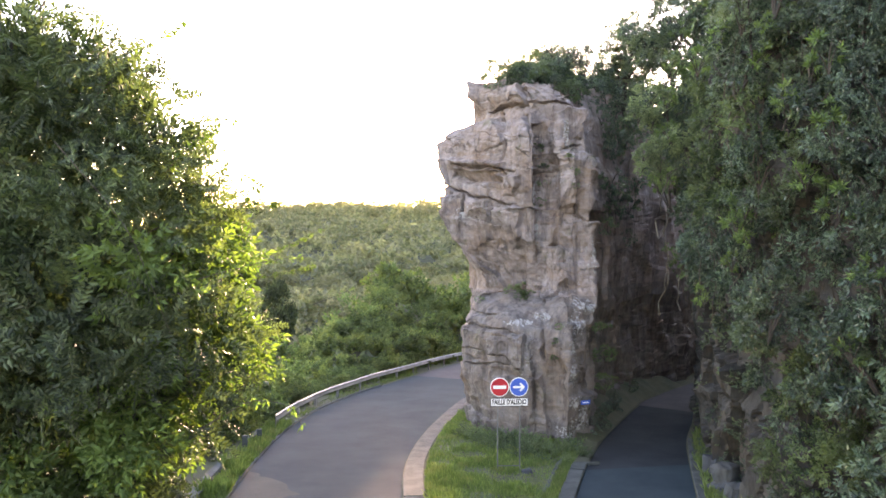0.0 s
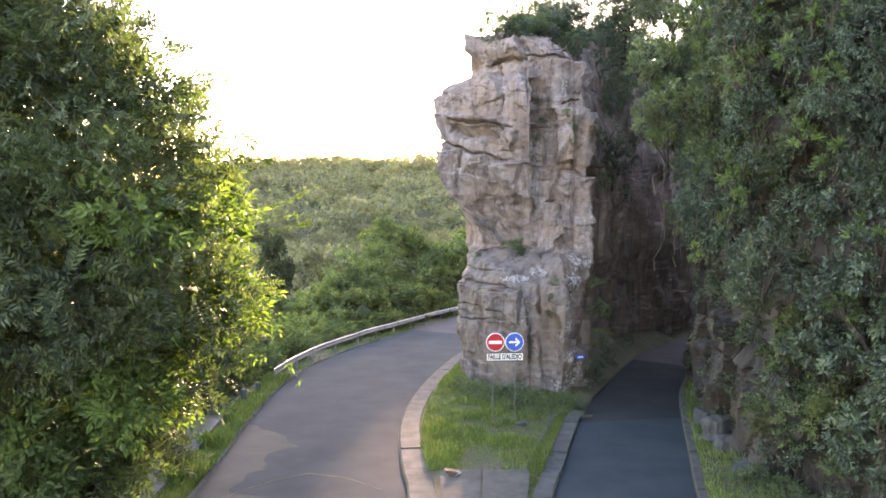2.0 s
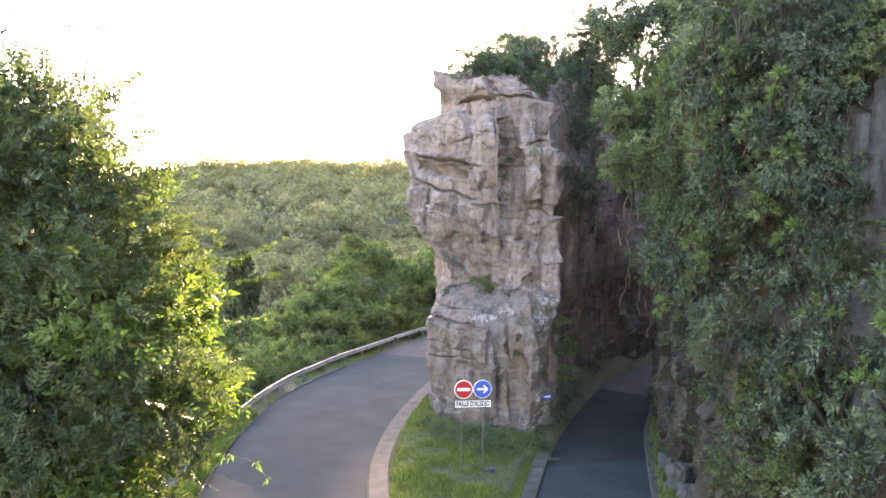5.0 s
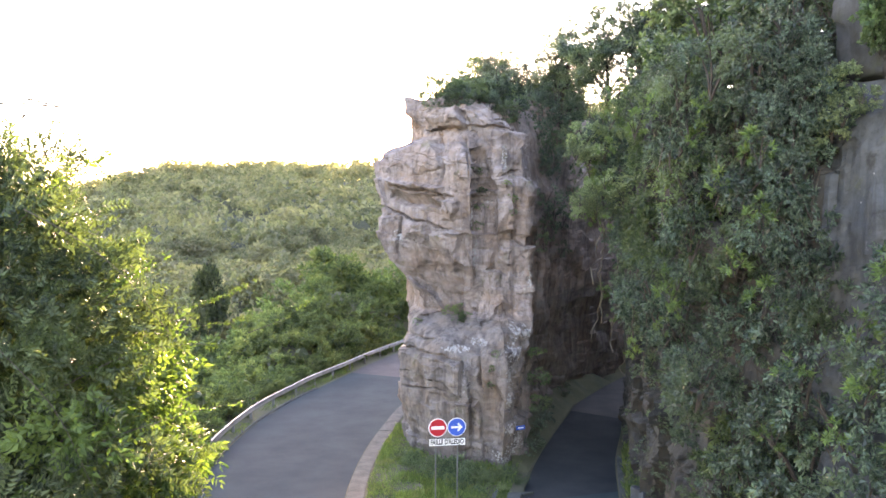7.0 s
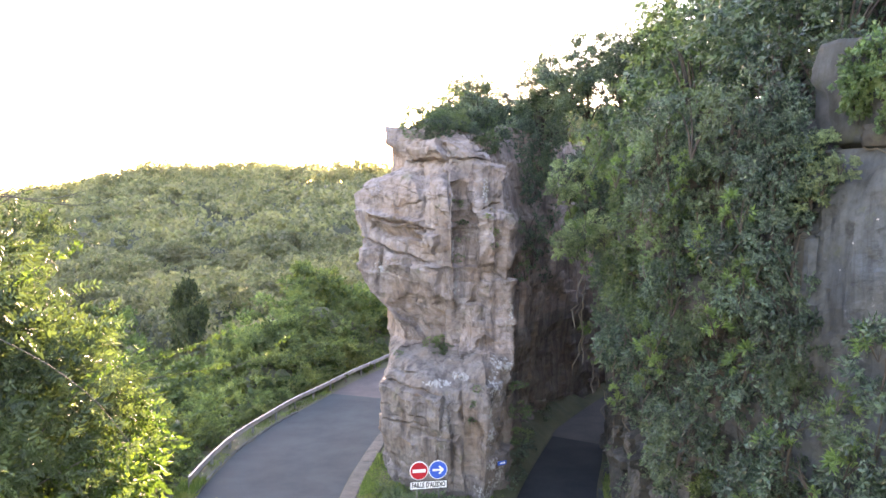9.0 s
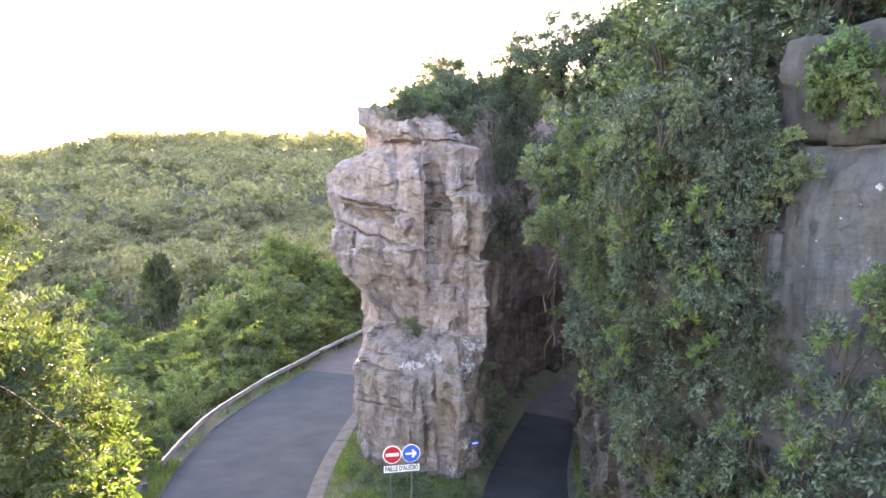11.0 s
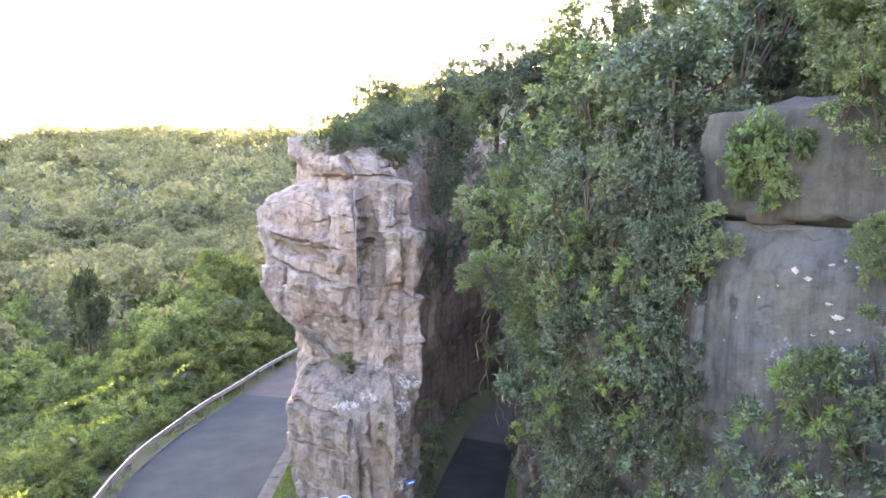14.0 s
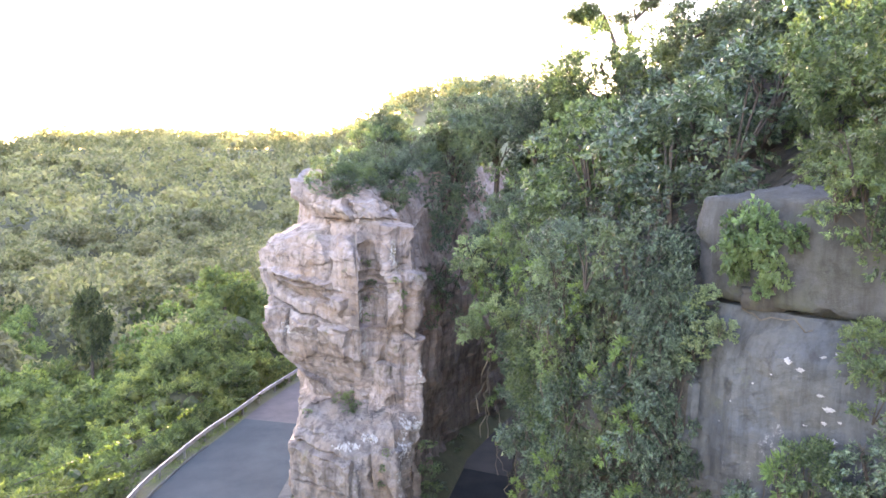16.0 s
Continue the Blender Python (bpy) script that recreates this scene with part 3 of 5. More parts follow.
def blocks(Q, height, width, seed, level, tilt, crack, dip=0.16):
    """Relief of bedded rock: courses that dip a little, split by upright joints; every block has its own level and slant."""
    u = Q[:, 0] * 1.0 + Q[:, 1] * 0.8
    v = (Q[:, 2] + dip * Q[:, 0]) / height
    v = v + 0.45 * np.sin(v * 1.7 + seed)
    r = np.floor(v).astype(np.int64)
    zero = np.zeros_like(r)
    w = width * (0.6 + 0.9 * hash3(r, zero, zero, seed))
    c0 = u / w + 13.7 * hash3(r, zero, zero, seed + 1) + 0.25 * (v - r)
    c = np.floor(c0).astype(np.int64)
    h = [hash3(r, c, zero, seed + m) - 0.5 for m in (2, 3, 4)]
    fu, fv = c0 - c - 0.5, v - r - 0.5
    edge = np.minimum((0.5 - np.abs(fu)) * w, (0.5 - np.abs(fv)) * height)
    return level * h[0] + tilt * (2 * fu * h[1] + 2 * fv * h[2]) - crack * (1 - ss(0.0, 0.09, edge)) * (hash3(r, c, zero, seed + 5) > 0.25)


def carve(x, z):
    """The cracks, blocks and hollows of the front face."""
    out = np.zeros(len(x))
    for x0, z0, hw, hh, turn, proud, sx, sz in BLOCKS + MORE_BLOCKS:
        c, s_ = math.cos(radians(turn)), math.sin(radians(turn))
        u, v = ((x - x0) * c + (z - z0) * s_) / hw, ((z - z0) * c - (x - x0) * s_) / hh
        edge = np.minimum((1 - np.abs(u)) * hw, (1 - np.abs(v)) * hh)
        out += ss(-0.04, 0.05, edge) * (proud + sx * u + sz * v)
    for x0, z0, x1, z1, w, depth in CRACKS + MORE_CRACKS:
        dx, dz = x1 - x0, z1 - z0
        k = np.clip(((x - x0) * dx + (z - z0) * dz) / (dx * dx + dz * dz), 0, 1)
        d = np.hypot(x - x0 - k * dx, z - z0 - k * dz)
        out -= depth * np.exp(-(d / w) ** 2) * (0.6 + 0.4 * np.sin(3.1 * k + x0))
    return out


def pinnacle():
    nz = 300
    z = np.linspace(KZ[0], KZ[-1], nz)
    level = lambda v: np.interp(z, np.linspace(KZ[0], KZ[-1], len(v)) if len(v) != len(KZ) else KZ, v)
    C = np.stack([np.stack([level(xs), level(ys)], -1) for xs, ys in RING.values()])
    n = len(C)
    cols = []
    for i in range(n):
        a, b = C[i], C[(i + 1) % n]
        m = int(np.clip(np.linalg.norm((b - a).mean(0)) / 0.05, 10, 44))
        for u in np.linspace(0, 1, m, endpoint=False):
            cols.append(a * (1 - u) + b * u)
    P = np.array(cols)
    for _ in range(4):
        P = (np.roll(P, 1, 0) + 2 * P + np.roll(P, -1, 0)) / 4
    for _ in range(3):
        P[:, 1:-1] = (P[:, :-2] + 2 * P[:, 1:-1] + P[:, 2:]) / 4
    nu = len(P)
    T = np.roll(P, -1, 0) - np.roll(P, 1, 0)
    N = np.stack([T[..., 1], -T[..., 0]], -1)
    for _ in range(10):
        N = np.roll(N, 1, 0) + N + np.roll(N, -1, 0)
    N /= np.linalg.norm(N, axis=-1, keepdims=True) + 1e-9
    V = np.concatenate([P, np.broadcast_to(z[None, :, None], (nu, nz, 1))], -1)
    Q = V.reshape(-1, 3)
    warp = np.stack([fbm(Q * 0.5, 4, 5), fbm(Q * 0.5, 4, 9), fbm(Q * 0.5, 4, 13)], -1) * 0.16
    tl = Q + warp
    up = ss(4.8, 6.0, Q[:, 2])
    front = ss(34.2, 33.2, Q[:, 1])
    fine = np.stack([fbm(Q * 1.7, 3, 65), fbm(Q * 1.7, 3, 69)], -1) * 0.09
    disp = 1.35 * carve(Q[:, 0] + fine[:, 0], Q[:, 2] + fine[:, 1]) * front
    disp += blocks(tl, 2.3, 2.6, 3, 0.22, 0.20, 0.05, 0.25) * (0.3 + 0.4 * (1 - front))
    disp += blocks(tl + 3.3, 0.75, 1.3, 23, 0.10, 0.10, 0.05, 0.30) * up * (0.15 + 0.45 * front)
    disp += blocks(tl + 2.1, 1.3, 2.0, 29, 0.10, 0.12, 0.04, 0.1) * (1 - up)
    disp += 0.10 + chips(tl, (0.55, 0.55, 0.42), 35, 0.26, 0.42)
    disp += chips(tl, (1.3, 1.3, 0.9), 33, 0.10, 0.20) + chips(tl, (3.6, 3.6, 2.8), 43, 0.02, 0.05)
    disp += 0.07 * fbm(Q * 0.6, 3, 21) + 0.025 * fbm(Q * 2.2, 4, 25) + 0.008 * fbm(Q * 8, 2, 31)
    V[..., :2] += N * disp.reshape(nu, nz, 1)
    lower = 0.30 * ss(2.6, 6.4, Q[:, 0]) * np.maximum(Q[:, 2] - 13.8, 0) * ss(38, 34, Q[:, 1])
    V[..., 2] += (0.08 * fbm(Q * 1.3, 3, 61) - lower + 0.5 * ss(13.6, 16.0, Q[:, 2]) * vnoise(np.c_[Q[:, :2] * 0.55, Q[:, 2] * 0], 63)).reshape(nu, nz)
    top = V[:, -1].mean(0) + np.array((0, 0, 0.4))
    caps = []
    for k in range(1, 25):
        w = 1 - k / 24
        ring = top * (1 - w) + V[:, -1] * w
        lift = 0.3 * math.sin(math.pi / 2 * k / 24)
        ring[:, 2] = V[:, -1, 2] * w + 15.9 * (1 - w) + lift + 0.4 * facets(np.c_[ring[:, :2], np.zeros(nu)], (0.5, 0.5, 0.5), 77, 0.6, 0.6, 0.1) * min(1, k / 4) * (1 - 0.9 * (k == 24))
        caps.append(ring)
    V = np.concatenate([V, np.stack(caps, 1)], 1)
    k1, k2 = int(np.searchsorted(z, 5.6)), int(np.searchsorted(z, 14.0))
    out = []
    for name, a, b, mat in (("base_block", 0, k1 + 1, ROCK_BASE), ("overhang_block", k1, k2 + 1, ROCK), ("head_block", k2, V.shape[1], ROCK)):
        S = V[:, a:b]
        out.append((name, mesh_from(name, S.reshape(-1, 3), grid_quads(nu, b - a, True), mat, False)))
    return out


rock = new("rock_pinnacle")
for nm, me in pinnacle():
    part(nm, me, None, rock)
tagged(rock, "tall weathered pinkish grey rock pinnacle with overhang and cracks", "rock")

from mathutils.bvhtree import BVHTree
ROCK_TREE = [BVHTree.FromPolygons([v.co for v in c.data.vertices], [p.vertices[:] for p in c.data.polygons]) for c in rock.children]


def rock_front(x, z, y0=20.0):
    """The point of the rock's front face at x and z."""
    hits = [t.ray_cast(Vector((x, y0, z)), Vector((0, 1, 0)))[0] for t in ROCK_TREE]
    return min([h.y for h in hits if h is not None] or [31.0])


def rock_top(x, y):
    """The height of the rock at x and y, or None beside it."""
    hits = [t.ray_cast(Vector((x, y, 40.0)), Vector((0, 0, -1)))[0] for t in ROCK_TREE]
    return max([h.z for h in hits if h is not None] or [0.0])


# ---- cliff ----
def cliff():
    y = np.r_[np.linspace(-40, 6, 40, endpoint=False), np.linspace(6, 46, 300), np.linspace(46.5, 70, 40)]
    ny, nv = len(y), 210
    v = np.linspace(0, 1, nv)
    Y, Vv = np.meshgrid(y, v, indexing="ij")
    fx = np.interp(Y, FOOT_Y, FOOT_X)
    wall = np.clip(Vv / 0.75, 0, 1)
    back = np.clip((Vv - 0.75) / 0.25, 0, 1)
    z0 = road_z(Y) - 0.6
    Z = z0 + (13.4 - z0) * wall
    X = fx + 0.3 * wall - 0.9 * ss(0.35, 0.85, wall) * ss(17, 21, Y) * ss(36, 28, Y)
    slab = ss(10.2, 10.8, Y) * ss(15.4, 14.8, Y)
    X = X - 0.25 * slab + 0.45 * slab * ss(0.93, 1.0, wall)
    d = X - fx + 26 * back ** 1.3
    Z = np.where(back > 0, slope_z(np.maximum(d, 2.0), X, Y), Z)
    X = np.where(back > 0, fx + d, X)
    P = np.stack([X, Y, Z], -1).reshape(-1, 3)
    s = slab.reshape(-1)
    R = np.c_[P[:, 0] * 0.5, P[:, 1], P[:, 2]] + 0.3 * np.stack([fbm(P * 0.4, 3, 50 + i) for i in range(3)], -1)
    disp = blocks(R, 2.4, 1.6, 41, 0.7, 0.5, 0.15, 0.1) * (1 - s) + blocks(R + 5, 0.9, 0.7, 47, 0.25, 0.22, 0.06, 0.1) * (1 - s) + facets(P, (0.7, 0.7, 0.6), 49, 0.25, 0.3, 0.04) * (1 - 0.95 * s) + s * (0.12 * fbm(P * np.array((1.3, 1.3, 0.45)), 4, 48) + 0.04 * fbm(P * np.array((2.4, 2.4, 1.2)), 4, 58))
    disp += 0.2 * fbm(P * 0.4, 4, 44) * (1 - 0.3 * s) + 0.03 * fbm(P * 4, 3, 45)
    P[:, 0] -= disp * (1 - back.reshape(-1) * 0.6) * 0.86
    P[:, 1] -= disp * (1 - back.reshape(-1)) * 0.3
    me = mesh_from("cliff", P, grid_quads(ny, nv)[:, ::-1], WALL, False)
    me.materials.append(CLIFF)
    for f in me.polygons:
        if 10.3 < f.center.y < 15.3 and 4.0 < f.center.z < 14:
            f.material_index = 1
    return me


cl = part("cliff", cliff())
tagged(cl, "grey rock cliff rising beside the lane to a wooded slope", "cliff", kind="structure")


def boulder(name, centre, half, turn, seed, label, flat_bottom=0.6, rough=1.0, square=0.55):
    """A rounded block of rock."""
    bm = bmesh.new()
    bmesh.ops.create_cube(bm, size=2)
    bmesh.ops.subdivide_edges(bm, edges=bm.edges[:], cuts=15, use_grid_fill=True)
    P = np.array([tuple(v.co) for v in bm.verts])
    S = P / np.linalg.norm(P, axis=1, keepdims=True)
    P = P * square + S * 1.15 * (1 - square)
    P *= np.array(half)
    P += S * (0.10 * fbm(P * 0.8 + seed, 3, seed) + facets(P + seed, (0.8, 0.8, 0.9), seed, 0.16, 0.15, 0.04) * 0.7)[:, None] * rough
    for v, p in zip(bm.verts, P):
        v.co = p
    for f in bm.faces:
        f.smooth = True
    ob = part(name, bm, MOSSY_SHADED if name == "boulder" else WALL if name == "wedge_stone" else CLIFF)
    ob.matrix_world = pose(*centre, 0, 0, turn)
    return tagged(ob, label, "boulder")


boulder("boulder", (12.1, 13.9, 14.68), (2.45, 1.4, 1.24), -68, 5, "large blocky grey boulder resting on the slab", rough=1.0, square=0.60)
boulder("wedge_stone", (11.0, 14.15, 13.62), (0.55, 0.5, 0.24), -40, 8, "small brown stone wedged under the boulder", rough=0.5)
for i, (x, y, z, r) in enumerate(((8.9, 21.3, 0.3, 0.42), (9.0, 22.6, 0.4, 0.5), (8.75, 20.4, 0.2, 0.35), (9.3, 24.2, 0.3, 0.45), (8.6, 19.2, 0.15, 0.3))):
    boulder("fallen_rock", (x, y, z), (r, r * 0.8, r * 0.9), 37 * i, 20 + i, "angular grey rock at the cliff foot", rough=1.6)


# ---- foliage ----
def rand_unit(rng, n):
    v = rng.normal(size=(n, 3))
    return v / np.linalg.norm(v, axis=1, keepdims=True)


def leaf_quads(base, axis, side, length, width, fold=0.25):
    """Rhombic leaves: base (N,3), axis and side unit vectors, length and width (N,)."""
    nrm = np.cross(axis, side)
    L, Wd = length[:, None], width[:, None]
    mid = base + axis * L * 0.42
    V = np.stack([base, mid + side * Wd * 0.5 + nrm * Wd * fold, base + axis * L - nrm * L * 0.12, mid - side * Wd * 0.5 + nrm * Wd * fold], 1)
    return V.reshape(-1, 3), np.arange(len(base) * 4).reshape(-1, 4)


def sprigs(rng, at, out, n_leaf, spread, length, width, droop=0.3, pinnate=False):
    """Leaves round twig ends: at (N,3), out (N,3) growth direction."""
    n = len(at)
    out = out + np.array((0, 0, -droop)) * rng.random((n, 1))
    out = out / np.linalg.norm(out, axis=1, keepdims=True)
    ref = rand_unit(rng, n)
    s = np.cross(out, ref)
    s /= np.linalg.norm(s, axis=1, keepdims=True) + 1e-9
    t = np.cross(out, s)
    B, A, S = [], [], []
    for k in range(n_leaf):
        if pinnate:
            f = (k // 2 + 0.5) / (n_leaf / 2)
            sg = 1 if k % 2 else -1
            ax = s * sg * 0.9 + out * 0.55 + rng.normal(size=(n, 3)) * 0.12
            b = at + out * spread * (f - 0.3)
            sd = out
        else:
            an = 2.4 * k + rng.random((n, 1)) * 0.8
            f = k / n_leaf
            ax = (s * np.cos(an) + t * np.sin(an)) * (1.0 - 0.5 * f) + out * (0.25 + 0.8 * f) + np.array((0, 0, -0.25))
            b = at + out * spread * (f - 0.4)
            sd = np.cross(ax, out) + rng.normal(size=(n, 3)) * 0.2
        ax = ax / np.linalg.norm(ax, axis=1, keepdims=True)
        sd = sd - ax * (sd * ax).sum(1, keepdims=True)
        sd = sd / (np.linalg.norm(sd, axis=1, keepdims=True) + 1e-9)
        B.append(b)
        A.append(ax)
        S.append(sd)
    B, A, S = np.concatenate(B), np.concatenate(A), np.concatenate(S)
    k = rng.uniform(0.6, 1.3, len(B))
    return leaf_quads(B, A, S, length * k, width * k)


def clump_mesh(name, seed, n, radius, n_leaf, spread, length, width, material, flat=0.8, droop=0.3, pinnate=False, lumps=0.45, shell=0.3, lobes=0, shade_core=0.0):
    """A lumpy clump of sprigs of about the given radius round the origin; with lobes, a heap of small domes."""
    rng = np.random.default_rng(seed)
    d = rand_unit(rng, n)
    lump = 1 + lumps * vnoise(d * 2.4 + seed * 3.1, seed) + 0.3 * lumps * vnoise(d * 6 + seed * 1.7, seed)
    r = radius * lump * rng.random(n) ** shell
    at = d * r[:, None] * np.array((1, 1, flat))
    if lobes:
        k = rng.integers(0, lobes, n)
        c = rand_unit(rng, lobes)
        c = c * (radius * (0.55 + 0.4 * rng.random((lobes, 1)))) * np.array((1, 1, flat))
        size = radius * rng.uniform(0.28, 0.5, lobes)
        d = rand_unit(rng, n) + 0.9 * c[k] / radius + np.array((0, 0, 0.35))
        d /= np.linalg.norm(d, axis=1, keepdims=True)
        at = c[k] + d * size[k][:, None] * rng.random((n, 1)) ** 0.2 * np.array((1, 1, 0.8))
    at += rng.normal(size=(n, 3)) * 0.05 * radius
    out = d + np.array((0, 0, 0.25)) + rng.normal(size=(n, 3)) * 0.35
    V, Q = sprigs(rng, at, out, n_leaf, spread, length, width, droop, pinnate)
    # unseen solid blob among the leaves, added to block sun and darken the crown
    if shade_core:
        th, ph = np.meshgrid(np.linspace(0, 2 * math.pi, 9)[:-1], np.linspace(0.15, 2.9, 6), indexing="ij")
        D = np.stack([np.sin(ph) * np.cos(th), np.sin(ph) * np.sin(th), np.cos(ph)], -1).reshape(-1, 3)
        D = D * (shade_core * radius * (1 + 0.35 * vnoise(D * 2.2 + seed, seed)))[:, None] * np.array((1, 1, flat))
        V, Q = np.concatenate([V, D]), np.concatenate([Q, grid_quads(8, 6, True) + len(V)])
    return mesh_from(name, V, Q, material, False)


CL_CLIFF = [clump_mesh("foliage", 100 + i, 165, 1.05, 8, 0.17, 0.122, 0.066, LEAF_CLIFF, 0.95, 0.55, lobes=11) for i in range(6)]
CL_LIGHT = [clump_mesh("foliage", 150 + i, 165, 1.05, 8, 0.17, 0.122, 0.066, LEAF_LIGHT, 0.85, 0.45, lobes=11) for i in range(4)]
CL_LOBE = [clump_mesh("foliage", 160 + i, 170, 1.0, 8, 0.2, 0.15, 0.09, LEAF_SUN_PALED, 0.8, 0.3, lobes=12) for i in range(3)]
CL_SHOOT = [clump_mesh("foliage", 360 + i, 16, 0.75, 10, 0.10, 0.34, 0.105, LEAF_YOUNG, 0.9, 0.2, lobes=5) for i in range(4)]
CL_SLOPE = [clump_mesh("foliage", 170 + i, 200, 1.75, 8, 0.26, 0.175, 0.108, LEAF_CLIFF, 0.85, 0.5, lobes=13) for i in range(4)]
CL_SLOPE_LIGHT = [clump_mesh("foliage", 180 + i, 200, 1.75, 8, 0.26, 0.175, 0.108, LEAF_LIGHT, 0.85, 0.5, lobes=13) for i in range(4)]
CL_TREE = [clump_mesh("foliage", 200 + i, 92, 0.95, 14, 0.46, 0.115, 0.055, LEAF_TREE, 0.62, 0.7, True, lumps=0.7, shell=0.22) for i in range(5)]
CL_WEED = [clump_mesh("foliage", 700 + i, 190, 1.0, 5, 0.2, 0.20, 0.08, LEAF_LIGHT, 0.8, 0.1, lumps=0.7) for i in range(3)]
CL_BRIGHT = [clump_mesh("foliage", 300 + i, 110, 0.8, 6, 0.22, 0.16, 0.085, LEAF_BRIGHT, 0.8, 0.5, lumps=0.6) for i in range(4)]
CL_BUSH = [clump_mesh("foliage", 400 + i, 115, 1.75, 8, 0.30, 0.265, 0.145, LEAF_FAR, 0.85, 0.3, lobes=12, shade_core=0.3) for i in range(5)]
CL_BIG = [clump_mesh("foliage", 500 + i, 80, 0.75, 6, 0.18, 0.21, 0.17, LEAF_BROAD, 0.9, 0.4) for i in range(2)]
CL_LOW = [clump_mesh("foliage", 450 + i, 45, 1.75, 7, 0.34, 0.40, 0.21, LEAF_FAR, 0.85, 0.3, lobes=9) for i in range(3)]
CL_FERN = [clump_mesh("foliage", 460 + i, 55, 1.05, 7, 0.2, 0.20, 0.10, LEAF_CLIFF, 0.95, 0.5, lobes=8) for i in range(3)]
CL_CROWN = [clump_mesh("crown", 600 + i, 165, 2.7, 8, 0.5, 0.43, 0.25, LEAF_FAR, 0.85, 0.3, lobes=14, shade_core=0.32) for i in range(6)]


def stem_mesh(seed, n, reach, drop, r):
    rng = np.random.default_rng(seed)
    lines = []
    for _ in range(n):
        d = rand_unit(rng, 1)[0]
        d[2] = abs(d[2])
        p = [np.array((0, 0, -drop)), np.array((0, 0, -drop * 0.4)) + d * reach * 0.3, d * reach * 0.7, d * reach + rng.normal(size=3) * 0.1]
        lines.append(([tuple(q) for q in p], [r, r * 0.8, r * 0.5, r * 0.2]))
    return tubes_mesh("stem", lines, BARK, 4)


STEMS = [stem_mesh(i, 4, 0.8, 0.9, 0.035) for i in range(3)]
TALL_STEMS = [stem_mesh(10 + i, 5, 0.8, 1.9, 0.05) for i in range(3)]


def bush(name, meshes, at, size, rng, stretch=(1, 1, 1), label="", category="shrub", group="", stems=None):
    ob = new(name)
    ob.matrix_world = Matrix.LocRotScale(at, Euler((rng.uniform(-.3, .3), rng.uniform(-.3, .3), rng.uniform(0, 6.28))), Vector(stretch) * size)
    part("foliage", meshes[int(rng.integers(len(meshes)))], None, ob)
    st = stems or STEMS
    part("stem", st[int(rng.integers(len(st)))], None, ob)
    return tagged(ob, label, category, group)


def face_x(y, z):
    return float(np.interp(y, FOOT_Y, FOOT_X) - 0.9 * ss(17, 21, y) * ss(36, 28, y) * ss(4, 11, z))


rng = np.random.default_rng(7)
G1, G2, G3 = "creepers on the cliff", "shrubs on the slope", "shrubs below the road"
# creepers that hang over the cliff face
done = []
tries = 0
while len(done) < 235 and tries < 5000:
    tries += 1
    y, z = rng.uniform(15.3, 38), rng.uniform(0.8, 14.2)
    if y > 18.6 and z < 5.6 + 0.1 * (y - 20):
        continue
    if y > 30 and z < 9:
        continue
    if y < 16.2 and z > 12.6:
        continue
    if any(abs(y - a) < 0.75 and abs(z - b) < 0.85 for a, b in done):
        continue
    done.append((y, z))
    light = vnoise(np.array([[y * 0.3, z * 0.3, 3.0]]))[0] > 0.25
    x = face_x(y, z) + 0.15 - 1.4 * ss(-0.4, 0.6, vnoise(np.array([[y * 0.5, z * 0.36, 9.0]]))[0]) * float(ss(3.5, 8, z)) * (1 - float(ss(17.6, 20.2, y))) + (0.8 - 1.5 * float(ss(-0.1, 0.6, vnoise(np.array([[y * 0.55, z * 0.45, 19.0]]))[0])) * float(ss(6.0, 9.0, z))) * float(ss(20.0, 22.0, y)) - rng.uniform(0, 0.3)
    bush("creeper", CL_LIGHT if light else CL_CLIFF, (x, y, z), rng.uniform(0.75, 1.15), rng, (0.9, 1, 1.1),
         "lighter green leafy creeper hanging on the cliff" if light else "dark green leafy creeper hanging on the cliff", "creeper", G1)
for i in range(26):
    y, z = rng.uniform(14.8, 30), rng.uniform(5.5, 14.5)
    if y < 16 and z > 9:
        continue
    bush("young_shoot", CL_SHOOT, (face_x(y, z) - 1.05 - rng.uniform(0, 0.3), y, z), rng.uniform(0.25, 0.5), rng, (1, 1, 1), "yellow-green young shoot among the creepers", "shoot", "young shoots")
for y, z in ((11.3, 9.9), (12.0, 10.6), (12.6, 9.6), (13.2, 8.4), (11.8, 8.6), (12.9, 7.2), (14.4, 7.2), (13.6, 6.0), (15.2, 8.6), (14.9, 5.6), (12.2, 6.4), (15.5, 10.6), (15.6, 12.0), (16.2, 9.4)):
    bush("young_shoot", CL_SHOOT, (face_x(y, z) - 1.35, y, z), rng.uniform(0.4, 0.6), rng, (1, 1, 1), "bright green rosettes of young leaves on the creeper", "shoot", "young shoots")
